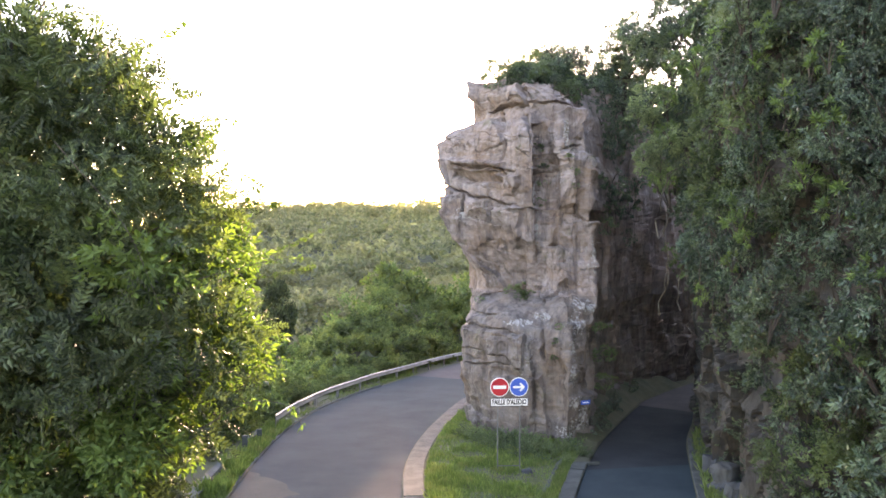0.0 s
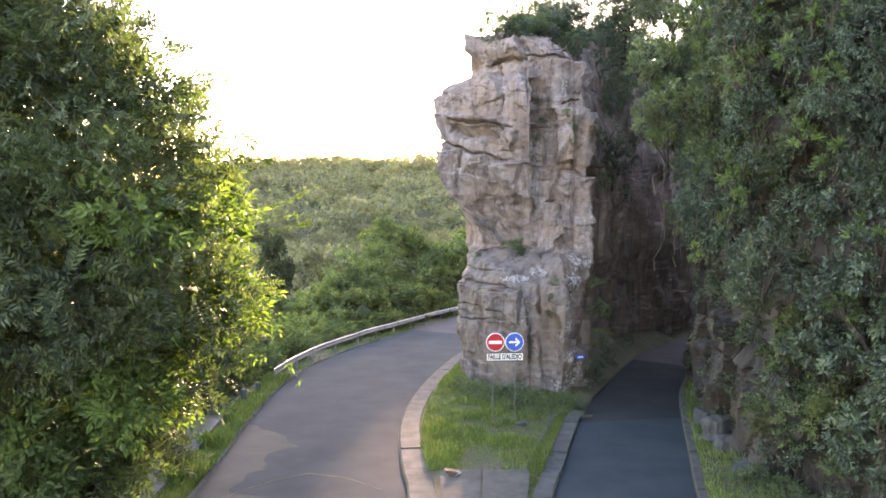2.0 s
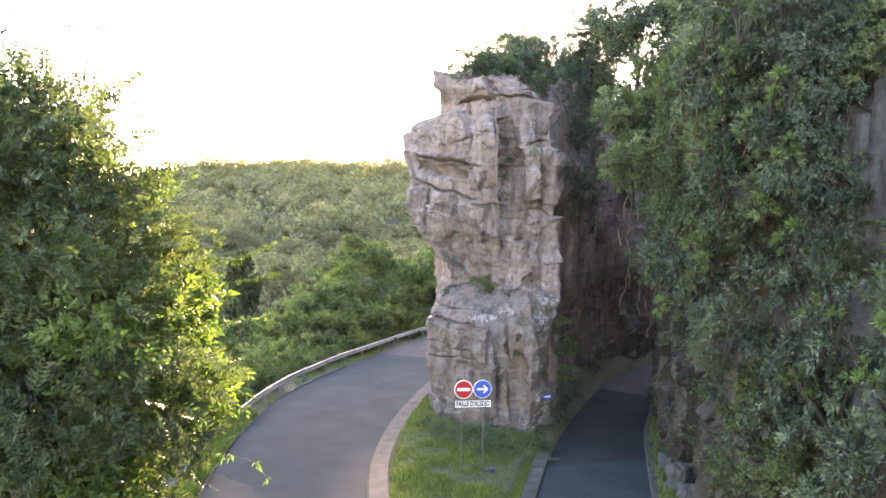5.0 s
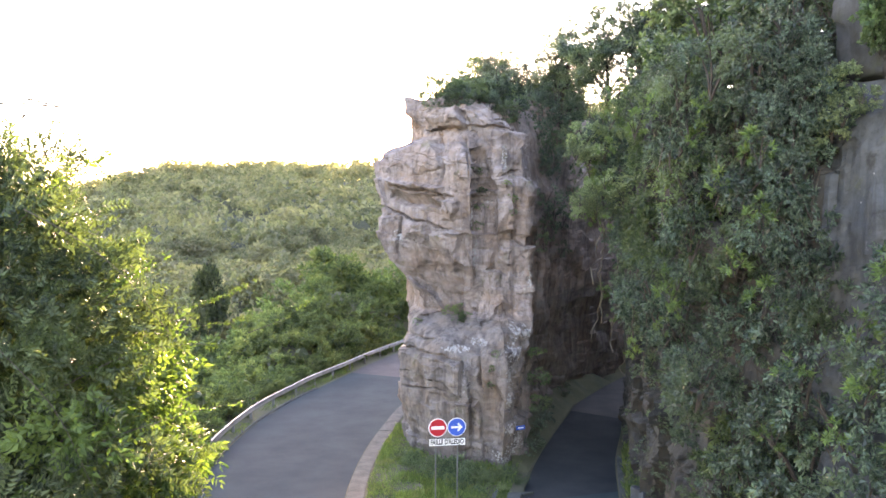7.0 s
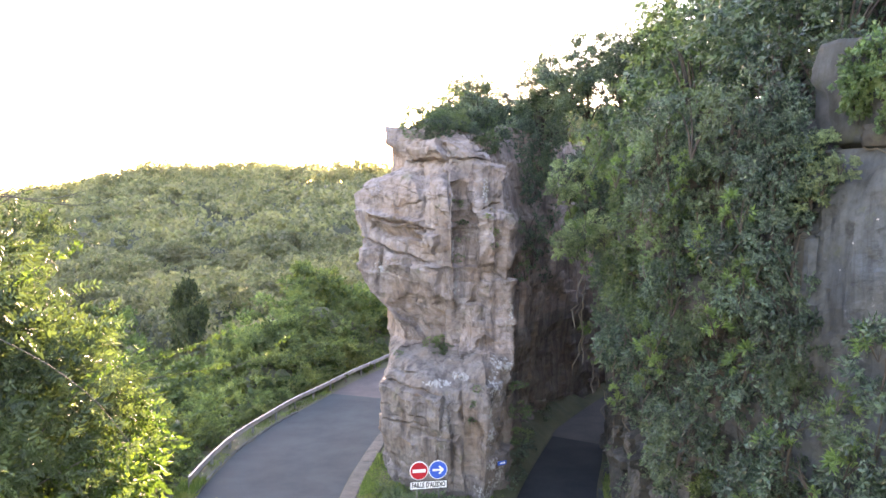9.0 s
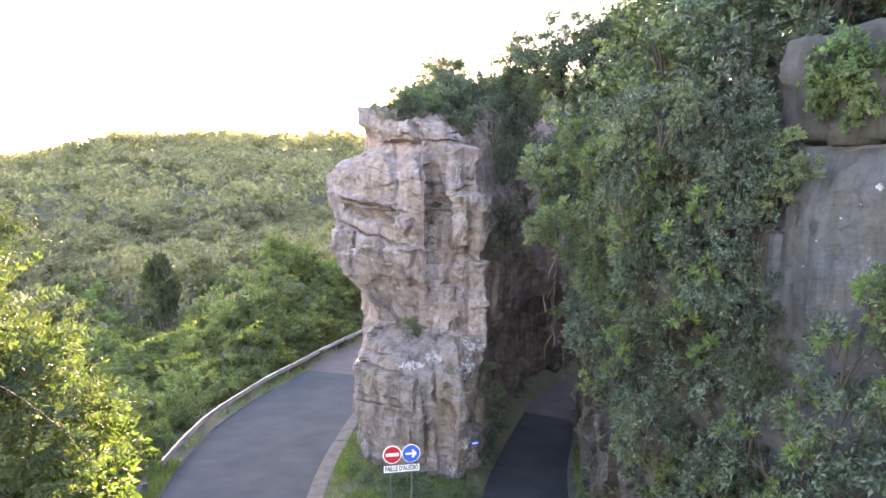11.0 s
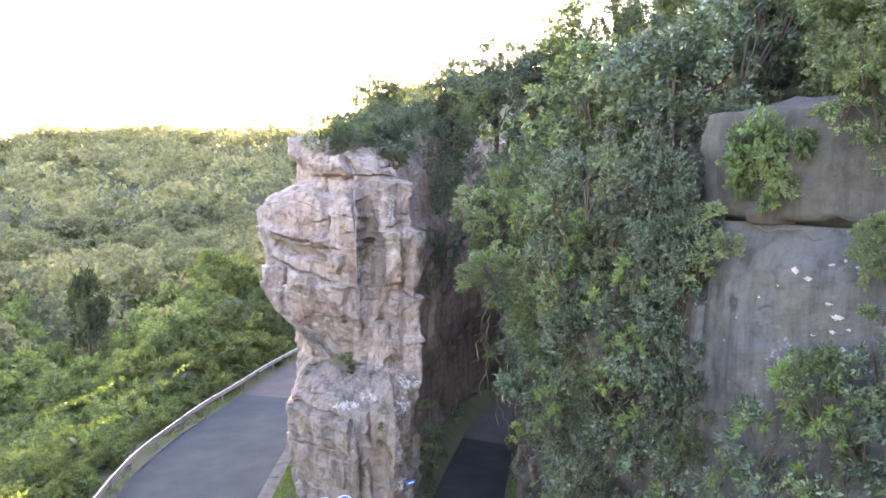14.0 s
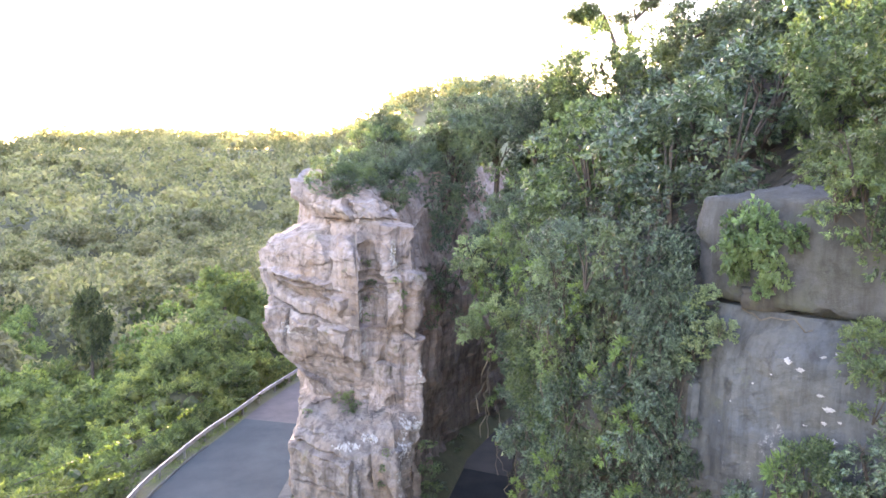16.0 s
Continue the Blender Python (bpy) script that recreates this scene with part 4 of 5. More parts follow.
# the foot of the slab
for y, z, s, kind in ((11.2, 9.6, 1.0, 0), (12.2, 10.3, 0.85, 1), (11.0, 10.9, 0.8, 0), (12.8, 9.2, 1.0, 0), (13.0, 7.8, 0.9, 0), (11.6, 8.2, 1.2, 0), (12.6, 7.0, 1.2, 0), (10.3, 11.6, 0.9, 0),
                      (15.0, 7.0, 1.0, 0), (13.8, 6.2, 1.1, 0), (12.0, 5.8, 1.2, 0), (15.0, 5.2, 1.2, 0), (13.4, 4.4, 1.2, 0), (11.6, 4.0, 1.2, 0), (14.6, 3.2, 1.2, 0), (13, 2.4, 1.2, 0), (10.0, 9.6, 1.2, 0), (10, 13.4, 0.9, 0), (9.8, 14.8, 1.0, 1), (10.0, 16.0, 1.0, 1)):
    bush("creeper", CL_LIGHT if kind else CL_CLIFF, (face_x(y, z) - 0.7, y, z), s, rng, (0.9, 1, 1.1), "dense dark green creeper below the bare slab", "creeper", G1)
for x, y, z, s in ((11.3, 11.8, 15.8, 0.75), (11.6, 11.4, 15.0, 0.8), (11.2, 12.1, 16.4, 0.7), (12.0, 11.9, 16.6, 0.8), (11.2, 11.5, 13.0, 0.5), (11.3, 11.2, 12.3, 0.6), (10.4, 12.0, 10.3, 0.7), (10.75, 12.1, 16.1, 0.7), (10.9, 11.6, 15.7, 0.7), (10.95, 11.8, 16.7, 0.8), (10.8, 11.3, 13.3, 0.45), (10.9, 10.9, 13.0, 0.6)):
    bush("creeper", CL_LIGHT, (x, y, z), s, rng, (1, 1, 1.1), "leafy green creeper at the edge of the slab", "creeper", G1)
# trees that lean out over the lane, their pale green standing in for sunlight
for x, y, z, s in ((7.3, 26.4, 12.75, 0.5), (7.7, 26.5, 13.4, 0.6), (8.3, 26.5, 13.1, 0.65), (9.0, 26.5, 13.3, 0.6), (7.8, 26.5, 12.5, 0.5),
                   (6.95, 24.2, 10.95, 0.5), (7.5, 24.3, 11.25, 0.58), (8.2, 24.3, 11.55, 0.55), (7.4, 24.2, 10.6, 0.42), (8.4, 24.3, 10.95, 0.55), (6.8, 24.2, 10.45, 0.3)):
    bush("overhanging_shrub", CL_LOBE, (x, y, z), s, rng, (1, 1, 0.8), "green shrub leaning out from the cliff, coloured pale as if sunlit", "shrub", "leaning shrubs")
# shrub with broad leaves on the boulder
for x, y, z, s in ((10.3, 14.3, 15.2, 0.55), (10.5, 13.85, 15.35, 0.6), (10.3, 14.3, 14.7, 0.55), (10.5, 13.75, 14.85, 0.6), (10.6, 13.5, 14.3, 0.45), (10.3, 14.35, 14.25, 0.4), (10.75, 13.2, 15.1, 0.4), (10.55, 13.75, 13.9, 0.3)):
    bush("broadleaf_vine", CL_BIG, (x, y, z), s, rng, (0.8, 1, 1.1), "broad-leaved light green vine over the boulder", "vine", "vines on the boulder")
for x, y, z, s in ((9.95, 14.95, 13.5, 0.38), (9.8, 15.2, 13.4, 0.45), (9.75, 14.6, 12.7, 0.42), (9.85, 14.1, 12.95, 0.32), (9.7, 14.9, 12.35, 0.35)):
    bush("crevice_plant", CL_LOBE, (x, y, z), s, rng, (1, 1, 0.9), "bright green leafy plant in the crevice under the boulder", "plant", "plants by the slab")
# shrubs and small trees on the slope
n, tries, done = 0, 0, []
while n < 172 and tries < 9000:
    tries += 1
    y = rng.uniform(6, 46)
    d = 0.9 + 17 * rng.random() ** 1.35
    x = float(np.interp(y, FOOT_Y, FOOT_X)) + d
    if y < 16.0 and d < 5.0:
        continue
    if any(math.hypot(x - a, y - b) < 1.45 for a, b in done):
        continue
    done.append((x, y))
    n += 1
    big = rng.random() < 0.45
    z = float(slope_z(d, x, y)) + (2.5 if big else 1.1) + 0.5
    light = vnoise(np.array([[x * 0.25, y * 0.25, 8.0]]))[0] > 0.2
    bush("slope_tree" if big else "slope_shrub", CL_SLOPE_LIGHT if light else CL_SLOPE, (x, y, z), rng.uniform(0.9, 1.25) if big else rng.uniform(0.65, 1.0), rng, (1, 1, 1),
         ("light green" if light else "dark green") + (" bushy tree" if big else " dense shrub") + " on the slope above the cliff", "tree" if big else "shrub", G2, TALL_STEMS if big else None)
# shrubs on the rim of the cleft
for i in range(26):
    y = rng.uniform(29, 43)
    x = float(np.interp(y, FOOT_Y, FOOT_X)) + rng.uniform(-0.6, 1.2)
    bush("rim_shrub", CL_LIGHT if i % 3 == 0 else CL_CLIFF, (x, y, rng.uniform(12.6, 16.0)), rng.uniform(0.8, 1.2), rng, (1, 1, 1), "dense green shrub on the rim of the cleft", "shrub", "shrubs on the rim")
# shrubs on the pinnacle and the ridge behind it
n, tries = 0, 0
while n < 95 and tries < 1200:
    tries += 1
    u = rng.random()
    y = 33.4 + 18 * u
    w = rng.uniform(-0.1, 1.15)
    x = (2.4 + 0.36 * (y - 33)) * (1 - w) + (7.0 + 0.52 * (y - 33)) * w
    top = rock_top(x, y)
    if top < 13.8:
        continue
    n += 1
    big = u > 0.3 and rng.random() < 0.5
    bush("ridge_tree" if big else "ridge_shrub", CL_LIGHT if rng.random() < 0.35 else CL_CLIFF, (x, y, top + (1.7 if big else 0.5)), rng.uniform(0.6, 0.95) + 0.5 * min(u, 0.6), rng, (1, 1, 0.85),
         "green shrub growing on top of the rock ridge", "shrub", "shrubs on the ridge", TALL_STEMS if big else None)
for i in range(22):
    x = rng.uniform(1.4, 6.6)
    y = rng.uniform(32.2, 33.8)
    if rock_top(x, y) < 14.5 or rock_top(x - 0.4, y) < 14.5:
        continue
    bush("crown_shrub", CL_LIGHT if i % 3 == 0 else CL_CLIFF, (x, y, rock_top(x, y) + 0.25), rng.uniform(0.4, 0.7), rng, (1, 1, 0.8), "small shrub on the crown of the rock", "shrub", "shrubs on the ridge")
for y, z, s in ((15.3, 12.2, 0.7), (15.2, 11.2, 0.75), (15.3, 10.2, 0.8), (15.1, 9.2, 0.8), (15.5, 13.0, 0.6), (15.4, 8.2, 0.8), (15.6, 13.6, 0.7), (16.1, 13.9, 0.8), (16.6, 14.3, 0.8), (15.9, 14.5, 0.7), (15.7, 12.4, 0.7), (15.2, 13.45, 0.5), (15.5, 13.2, 0.6), (15.0, 12.9, 0.4), (15.4, 13.6, 0.5), (15.1, 13.7, 0.45)):
    bush("creeper", CL_CLIFF, (face_x(y, z) - 0.55, y, z), s, rng, (0.8, 1, 1.3), "dark green leafy creeper hanging on the cliff", "creeper", G1)
for i in range(26):
    y, z = rng.uniform(19.0, 29.0), rng.uniform(0.4, 5.5)
    bush("wall_fern", CL_FERN, (face_x(y, z) + rng.uniform(-0.1, 0.2), y, z), rng.uniform(0.25, 0.5), rng, (1, 1, 0.9), "small dark fern growing on the lower wall", "fern", "ferns on the wall")
for i in range(24):
    u = rng.random()
    y = 29.5 + 13 * u
    x = float(np.interp(y, [28, 29.5, 34, 40.5, 47], [5.6, 6.2, 7.7, 10.4, 13.9])) + rng.uniform(0, 0.4)
    bush("bank_fern", CL_FERN, (x, y, float(road_z(y)) + rng.uniform(0.3, 0.9)), rng.uniform(0.2, 0.4), rng, (1, 1, 0.8), "small dark fern on the mossy bank", "fern", "ferns on the bank")
# plants in the cracks of the rock
for x, y, z, s in ((3.5, 31.1, 5.55, 0.42), (3.9, 31.0, 5.6, 0.35), (1.75, 31.8, 5.35, 0.25), (4.5, 31.1, 10.6, 0.3), (4.45, 31.0, 11.3, 0.28), (5.6, 30.4, 11.0, 0.25), (4.6, 28.6, 3.2, 0.22), (4.7, 28.7, 3.9, 0.25), (3.2, 31.4, 5.75, 0.4), (3.7, 31.2, 6.0, 0.3), (4.3, 31.2, 9.8, 0.3), (4.2, 31, 12.3, 0.3), (5.4, 30.5, 11.6, 0.22), (5.7, 30.5, 10.4, 0.2), (4.75, 28.6, 4.5, 0.22), (6.7, 29.8, 4.3, 0.4), (6.9, 30.1, 3.2, 0.5), (7.0, 30.4, 2.0, 0.5)):
    bush("crevice_plant", CL_LIGHT, (x, rock_front(x, z) if x < 6.6 else y, z), s, rng, (1, 1, 0.8), "small green plant rooted in a crevice of the rock", "plant", "plants on the rock")
# dark growth on the walls of the cleft
for i in range(26):
    u = rng.random()
    x, y = 6.95 + 4.6 * u, 32.6 + 9.5 * u
    bush("cleft_creeper", CL_FERN, (x + rng.uniform(-0.1, 0.25), y, 14.8 - 6.5 * rng.random() ** 1.8), rng.uniform(0.35, 0.7), rng, (1, 1, 1.2), "dark green growth on the cleft wall", "creeper", "creepers in the cleft")


# ---- trees with visible limbs ----
def tree(name, trunk, r0, clusters, meshes, sizes, label, category="tree", limbs=12, rng=rng):
    """Trunk line in world metres, clusters of leaves at given places, limbs from the trunk to some of them."""
    base = Vector(trunk[0])
    root = new(name)
    root.location = base
    tagged(root, label, category)
    T = np.array(trunk, float) - np.array(base)
    m = len(T)
    part("trunk", tubes_mesh("trunk", [([tuple(p) for p in T], [r0 * (1 - 0.85 * i / (m - 1)) for i in range(m)])], BARK, 9), None, root)
    step = max(1, len(clusters) // limbs)
    for i, c in enumerate(clusters):
        c = np.array(c, float) - np.array(base)
        f = part("foliage", meshes[int(rng.integers(len(meshes)))], None, root)
        f.matrix_basis = Matrix.LocRotScale(Vector(c), Euler((rng.uniform(-.4, .4), rng.uniform(-.4, .4), rng.uniform(0, 6.28))), Vector((1, 1, 1)) * rng.uniform(*sizes))
        if i % step == 0:
            low = T[T[:, 2] < c[2] - 0.3]
            a = (low if len(low) else T[:1])[-1]
            mid = (a + c) / 2 + np.array((0, 0, 0.25)) + rng.normal(size=3) * 0.15
            part("limb", tubes_mesh("limb", [([tuple(a), tuple(mid), tuple(c)], [r0 * 0.32, r0 * 0.2, r0 * 0.07])], BARK, 6), None, root)
    return root


TZ = [1.5, 3, 4, 5, 6, 7, 8, 9.3, 10.5, 12, 12.8]
TX = [-6.2, -5.3, -4.4, -3.5, -3.1, -3.3, -3.7, -4.1, -5.1, -6.8, -9.0]
cl_dark, cl_bright = [], []
for i in range(900):
    z = rng.uniform(1.6, 11.7)
    xr = float(np.interp(z, TZ, TX)) - 0.75
    x = xr - 7.0 * rng.random() ** 1.4
    yf = 9.6 + 0.10 * (z - 6) ** 2 * 0.5 + 0.10 * abs(x + 6)
    y = yf + 0.4 + 4.5 * rng.random() ** 1.5
    p = np.array((x, y, z))
    if any(np.linalg.norm(p - q) < 0.82 for q in cl_dark + cl_bright):
        continue
    if x > -7.0 and z < 7.8 and x > xr - 1.5:
        cl_bright.append(p)
    else:
        cl_dark.append(p)
cl_dark = cl_dark[:180]
cl_bright = cl_bright[:70]
tree("roadside_tree", [(-9.0, 13.6, -1.0), (-8.8, 13.5, 2.5), (-9.1, 13.4, 6.0), (-8.7, 13.2, 9.0), (-8.8, 13.3, 11.8)], 0.30, cl_dark, CL_TREE, (0.85, 1.25), "tall bushy tree with fine dark green feathery leaves", limbs=22)
tree("bright_shrub_tree", [(-6.6, 12.6, -0.4), (-6.2, 12.3, 2.0), (-5.6, 12.1, 4.2), (-5.0, 11.8, 6.6)], 0.14, cl_bright, CL_BRIGHT + CL_TREE[:2], (0.7, 1.15), "yellow-green broad-leaved small tree beside the road verge", limbs=16)

# arching shoots of the roadside trees
def shoot(pts, r, n, seed, label):
    rg = np.random.default_rng(seed)
    P = np.array(pts, float)
    s = np.r_[0, np.cumsum(np.linalg.norm(np.diff(P, axis=0), axis=1))]
    t = np.linspace(0, s[-1], 12)
    L = np.stack([np.interp(t, s, P[:, k]) for k in range(3)], 1)
    L[1:-1] = (L[:-2] + L[1:-1] * 2 + L[2:]) / 4
    root = part("arching_shoot", tubes_mesh("arching_shoot", [([tuple(p) for p in L], list(np.linspace(r, r * 0.3, 12)))], VINE, 5))
    tagged(root, label, "branch", "arching shoots")
    if n:
        k = rg.uniform(0.25, 1.0, n)
        at = np.stack([np.interp(k * s[-1], t, L[:, j]) for j in range(3)], 1)
        V, Q = sprigs(rg, at, rand_unit(rg, n) + np.array((0.3, 0, 0)), 5, 0.1, 0.11, 0.05, 0.6)
        part("leaves", mesh_from("leaves", V, Q, LEAF_BRIGHT, False), None, root)


shoot([(-5.5, 11.5, 7.6), (-4.2, 11.6, 8.3), (-3.2, 11.7, 8.5), (-2.7, 11.7, 8.45)], 0.015, 26, 1, "arching leafy shoot of a roadside tree")
shoot([(-5.5, 11.2, 6.6), (-4.0, 11.3, 7.2), (-2.9, 11.4, 7.5), (-2.2, 11.4, 7.6)], 0.015, 24, 2, "arching leafy shoot of a roadside tree")
shoot([(-5.0, 11.8, 8.6), (-4.2, 11.9, 9.5), (-3.5, 12, 9.9)], 0.014, 20, 3, "arching leafy shoot of a roadside tree")
shoot([(-6.2, 12.0, 10.0), (-5.0, 12, 11.2), (-4.4, 12, 11.5)], 0.014, 16, 4, "arching leafy shoot of a roadside tree")
shoot([(-4.2, 11.8, 4.6), (-3.2, 11.8, 5.2), (-2.55, 11.8, 5.1), (-2.35, 11.8, 4.75)], 0.014, 10, 5, "hanging leafy twig over the road")
shoot([(-5.4, 9.8, 9.2), (-4.4, 9.9, 8.0), (-3.9, 10, 6.6), (-3.5, 10, 5.6)], 0.007, 0, 6, "bare pale twig across the foliage")
shoot([(-4.8, 8.6, 1.8), (-3.0, 8.6, 4.0), (-1.5, 8.6, 4.5), (-0.7, 8.6, 4.2)], 0.011, 0, 7, "bare dry arching grass stem")
shoot([(-7.2, 12, 12.0), (-6.0, 12, 12.3), (-4.8, 12, 12.2), (-4.3, 12, 12.35)], 0.02, 0, 8, "bare twig above the crown")
shoot([(-7.0, 12, 11.6), (-6.2, 12, 12.6), (-5.6, 12, 13.1)], 0.018, 0, 9, "bare twig above the crown")
shoot([(-7.0, 12, 11.8), (-6.4, 12, 12.7), (-6.0, 12, 12.9)], 0.018, 0, 10, "bare twig above the crown")

shoot([(-5.68, 11.8, 12.36), (-4.88, 11.8, 12.17), (-4.18, 11.8, 12.11), (-3.71, 11.8, 12.33)], 0.012, 0, 20, "bare dry twig reaching out of the roadside tree")
shoot([(-5.6, 11.8, 12.24), (-4.83, 11.8, 12.71)], 0.012, 0, 21, "bare dry twig reaching out of the roadside tree")
shoot([(-5.66, 11.9, 12.05), (-5.05, 11.9, 12.63)], 0.012, 0, 22, "bare dry twig reaching out of the roadside tree")
shoot([(-5.71, 12.0, 12.05), (-5.19, 12.0, 12.35), (-4.66, 12.0, 12.44)], 0.012, 0, 23, "bare dry twig reaching out of the roadside tree")
shoot([(-4.4, 9.2, 10.64), (-3.75, 9.2, 10.27), (-3.22, 9.2, 9.82), (-2.91, 9.2, 9.36), (-2.49, 9.2, 8.8)], 0.008, 0, 30, "long pale bare twig arching across the foliage")
shoot([(-7.13, 23.0, 7.11), (-5.82, 23.0, 7.56), (-4.97, 23.0, 7.79), (-3.86, 23.0, 8.41)], 0.016, 34, 40, "thin arching spray with small sunlit leaves")
shoot([(-6.8, 23.0, 6.71), (-5.23, 23.0, 6.91), (-4.12, 23.0, 7.15)], 0.016, 26, 41, "thin arching spray with small sunlit leaves")
shoot([(-5.53, 30.0, 5.34), (-4.07, 30.0, 5.89), (-2.76, 30.0, 6.88)], 0.016, 16, 42, "thin arching spray with small sunlit leaves")

# gappy trees on the skyline
def gap_cluster(c, r, n, seed):
    rg = np.random.default_rng(seed)
    d = rand_unit(rg, n)
    return [np.array(c) + q * np.array(r) * rg.uniform(0.55, 1.0) for q in d]


tree("ridge_top_tree", [(10.2, 40.3, 14.8), (10.4, 40.2, 17.2), (10.8, 40.0, 19.2), (11.1, 40.0, 20.4)], 0.16, gap_cluster((11.0, 40.0, 19.0), (1.8, 1.4, 1.75), 24, 3), CL_CLIFF, (0.55, 0.8), "dark gappy tree on the skyline of the ridge")
tree("ridge_top_tree", [(7.3, 43.0, 15.2), (7.2, 43.0, 17.2), (7.0, 43.0, 19.2)], 0.13, gap_cluster((6.9, 43.0, 19.1), (1.7, 1.1, 0.6), 13, 8) + gap_cluster((7.4, 42.8, 17.5), (2.0, 1.4, 1.0), 12, 9), CL_CLIFF, (0.5, 0.75), "small spreading tree on the ridge behind the rock")
tree("rock_top_tree", [(5.2, 34.2, 15.6), (5.3, 34.3, 16.2), (5.6, 34.3, 16.8)], 0.09, gap_cluster((5.4, 34.3, 16.7), (1.7, 1.0, 0.6), 15, 4), CL_CLIFF, (0.4, 0.6), "small dark tree on top of the rock")
tree("flat_crowned_tree", [(16.6, 33.0, 17.0), (16.9, 33, 20.5), (16.5, 33, 22.4), (16.3, 33, 22.9), (15.4, 33, 23.4)], 0.22, gap_cluster((15.3, 33, 23.6), (1.35, 1.0, 0.45), 22, 5), CL_TREE, (0.36, 0.52), "flat-crowned tree standing above the slope", limbs=9)
tree("flat_crowned_tree", [(17.2, 33.4, 17.0), (17.4, 33.4, 21.0), (17.5, 33.4, 22.7), (17.8, 33.4, 23.6), (18.6, 33.4, 24.3)], 0.22, gap_cluster((17.2, 33.4, 23.75), (0.7, 0.6, 0.22), 7, 6) + gap_cluster((18.6, 33.4, 24.5), (0.8, 0.7, 0.3), 9, 7), CL_TREE, (0.34, 0.48), "thin slanting tree with a sparse flat crown", limbs=8)
for i, (x, y, z) in enumerate(((16.5, 21.5, 20.6), (18.5, 19.5, 21.5), (17.0, 17.5, 20.4), (20, 23, 23), (16.0, 25.5, 20.5), (14.6, 14.6, 18.6), (16.4, 12.6, 18.6), (13.8, 12.3, 18.2), (12.4, 33, 18.6), (13.7, 31, 19.3), (11.6, 36.3, 18.4), (14.6, 28.5, 19.8), (13.2, 36, 19.3))):
    tree("slope_top_tree", [(x, y, z - 5.5), (x + 0.2, y, z - 2), (x, y, z + 0.8)], 0.2, gap_cluster((x, y, z), (1.9, 1.9, 1.6), 7, 30 + i), CL_SLOPE_LIGHT if i % 2 else CL_SLOPE, (0.6, 0.9), "tall leafy tree high on the slope", limbs=7)

# hanging vines
def vine(a, b, seed, r=0.018):
    rg = np.random.default_rng(seed)
    a, b = np.array(a, float), np.array(b, float)
    t = np.linspace(0, 1, 9)[:, None]
    P = a * (1 - t) + b * t + np.cumsum(rg.normal(size=(9, 3)) * 0.12, 0)
    ob = part("hanging_vine", tubes_mesh("hanging_vine", [([tuple(p) for p in P], [r] * 9)], VINE, 5))
    tagged(ob, "thin dry brown vine hanging over the foliage", "vine", "hanging vines")


for i in range(18):
    y = rng.uniform(17, 29)
    z = rng.uniform(6.5, 14.0)
    x = face_x(y, z) - 1.0
    l = rng.uniform(1.0, 3.0)
    vine((x, y, z), (x + rng.uniform(-0.1, 0.3), y + rng.uniform(-0.6, 0.6), z - l), i, rng.uniform(0.010, 0.022))
for i in range(14):
    x, y = rng.uniform(14.6, 17.5), rng.uniform(16.5, 19)
    vine((x, y - 1.6, 21.5), (x + rng.uniform(-0.3, 0.3), y - 1.7, 21.5 - rng.uniform(2, 4.5)), 100 + i, 0.014)
vine((10.45, 14.35, 13.42), (11.0, 13.3, 13.4), 300, 0.018)

# ---- bushes below the road and valley trees ----
rng = np.random.default_rng(11)
n, tries, done = 0, 0, []
while n < 205 and tries < 8000:
    tries += 1
    y = rng.uniform(14, 74)
    if y > 52 and rng.random() < 0.75:
        x = rng.uniform(-16, 22)
        if (y - 62) - 0.55 * max(x - 4, 0) < -6 + 0:
            pass
    else:
        x = float(np.interp(y, RAIL_Y, RAIL_X)) - 1.4 - 20 * rng.random() ** 1.3
    if x > float(np.interp(y, RAIL_Y, RAIL_X)) - 1.4:
        continue
    if any(math.hypot(x - a, y - b) < 1.35 for a, b in done):
        continue
    done.append((x, y))
    n += 1
    s = rng.uniform(0.65, 1.2)
    near = float(np.interp(y, RAIL_Y, RAIL_X)) - x
    if near < 3:
        s *= 0.6
    z = float(ground_z(np.array([x]), np.array([y]))[0]) + 1.0 * s
    bush("valley_shrub", CL_BUSH, (x, y, z), s, rng, (1, 1, 1), "sunlit green shrub on the bank below the road", "shrub", G3)

for i in range(75):
    x = rng.uniform(-13, 4.5)
    y = 60.5 + 0.12 * x + rng.uniform(-4.5, 2.5)
    s = rng.uniform(0.75, 1.0)
    if x > float(np.interp(y, RAIL_Y, RAIL_X)) - 1.5:
        continue
    z = float(ground_z(np.array([x]), np.array([y]))[0]) + 0.9 * s
    bush("spur_shrub", CL_BUSH, (x, y, z), s, rng, (1, 1, 1), "sunlit green shrub on the spur beyond the road", "shrub", "shrubs on the spur")

for x, y in ((-2.6, 57.0), (-1.8, 59.5), (-0.9, 61.5), (-3.4, 55.0), (-2.9, 60.0), (-3.8, 53.0), (-1.8, 63.0), (-0.2, 63.5)):
    s = rng.uniform(0.45, 0.6)
    z = float(ground_z(np.array([x]), np.array([y]))[0]) + 0.8 * s
    bush("spur_shrub", CL_BUSH, (x, y, z), s, rng, (1, 1, 0.9), "low green shrub on the spur beyond the road", "shrub", "shrubs on the spur")
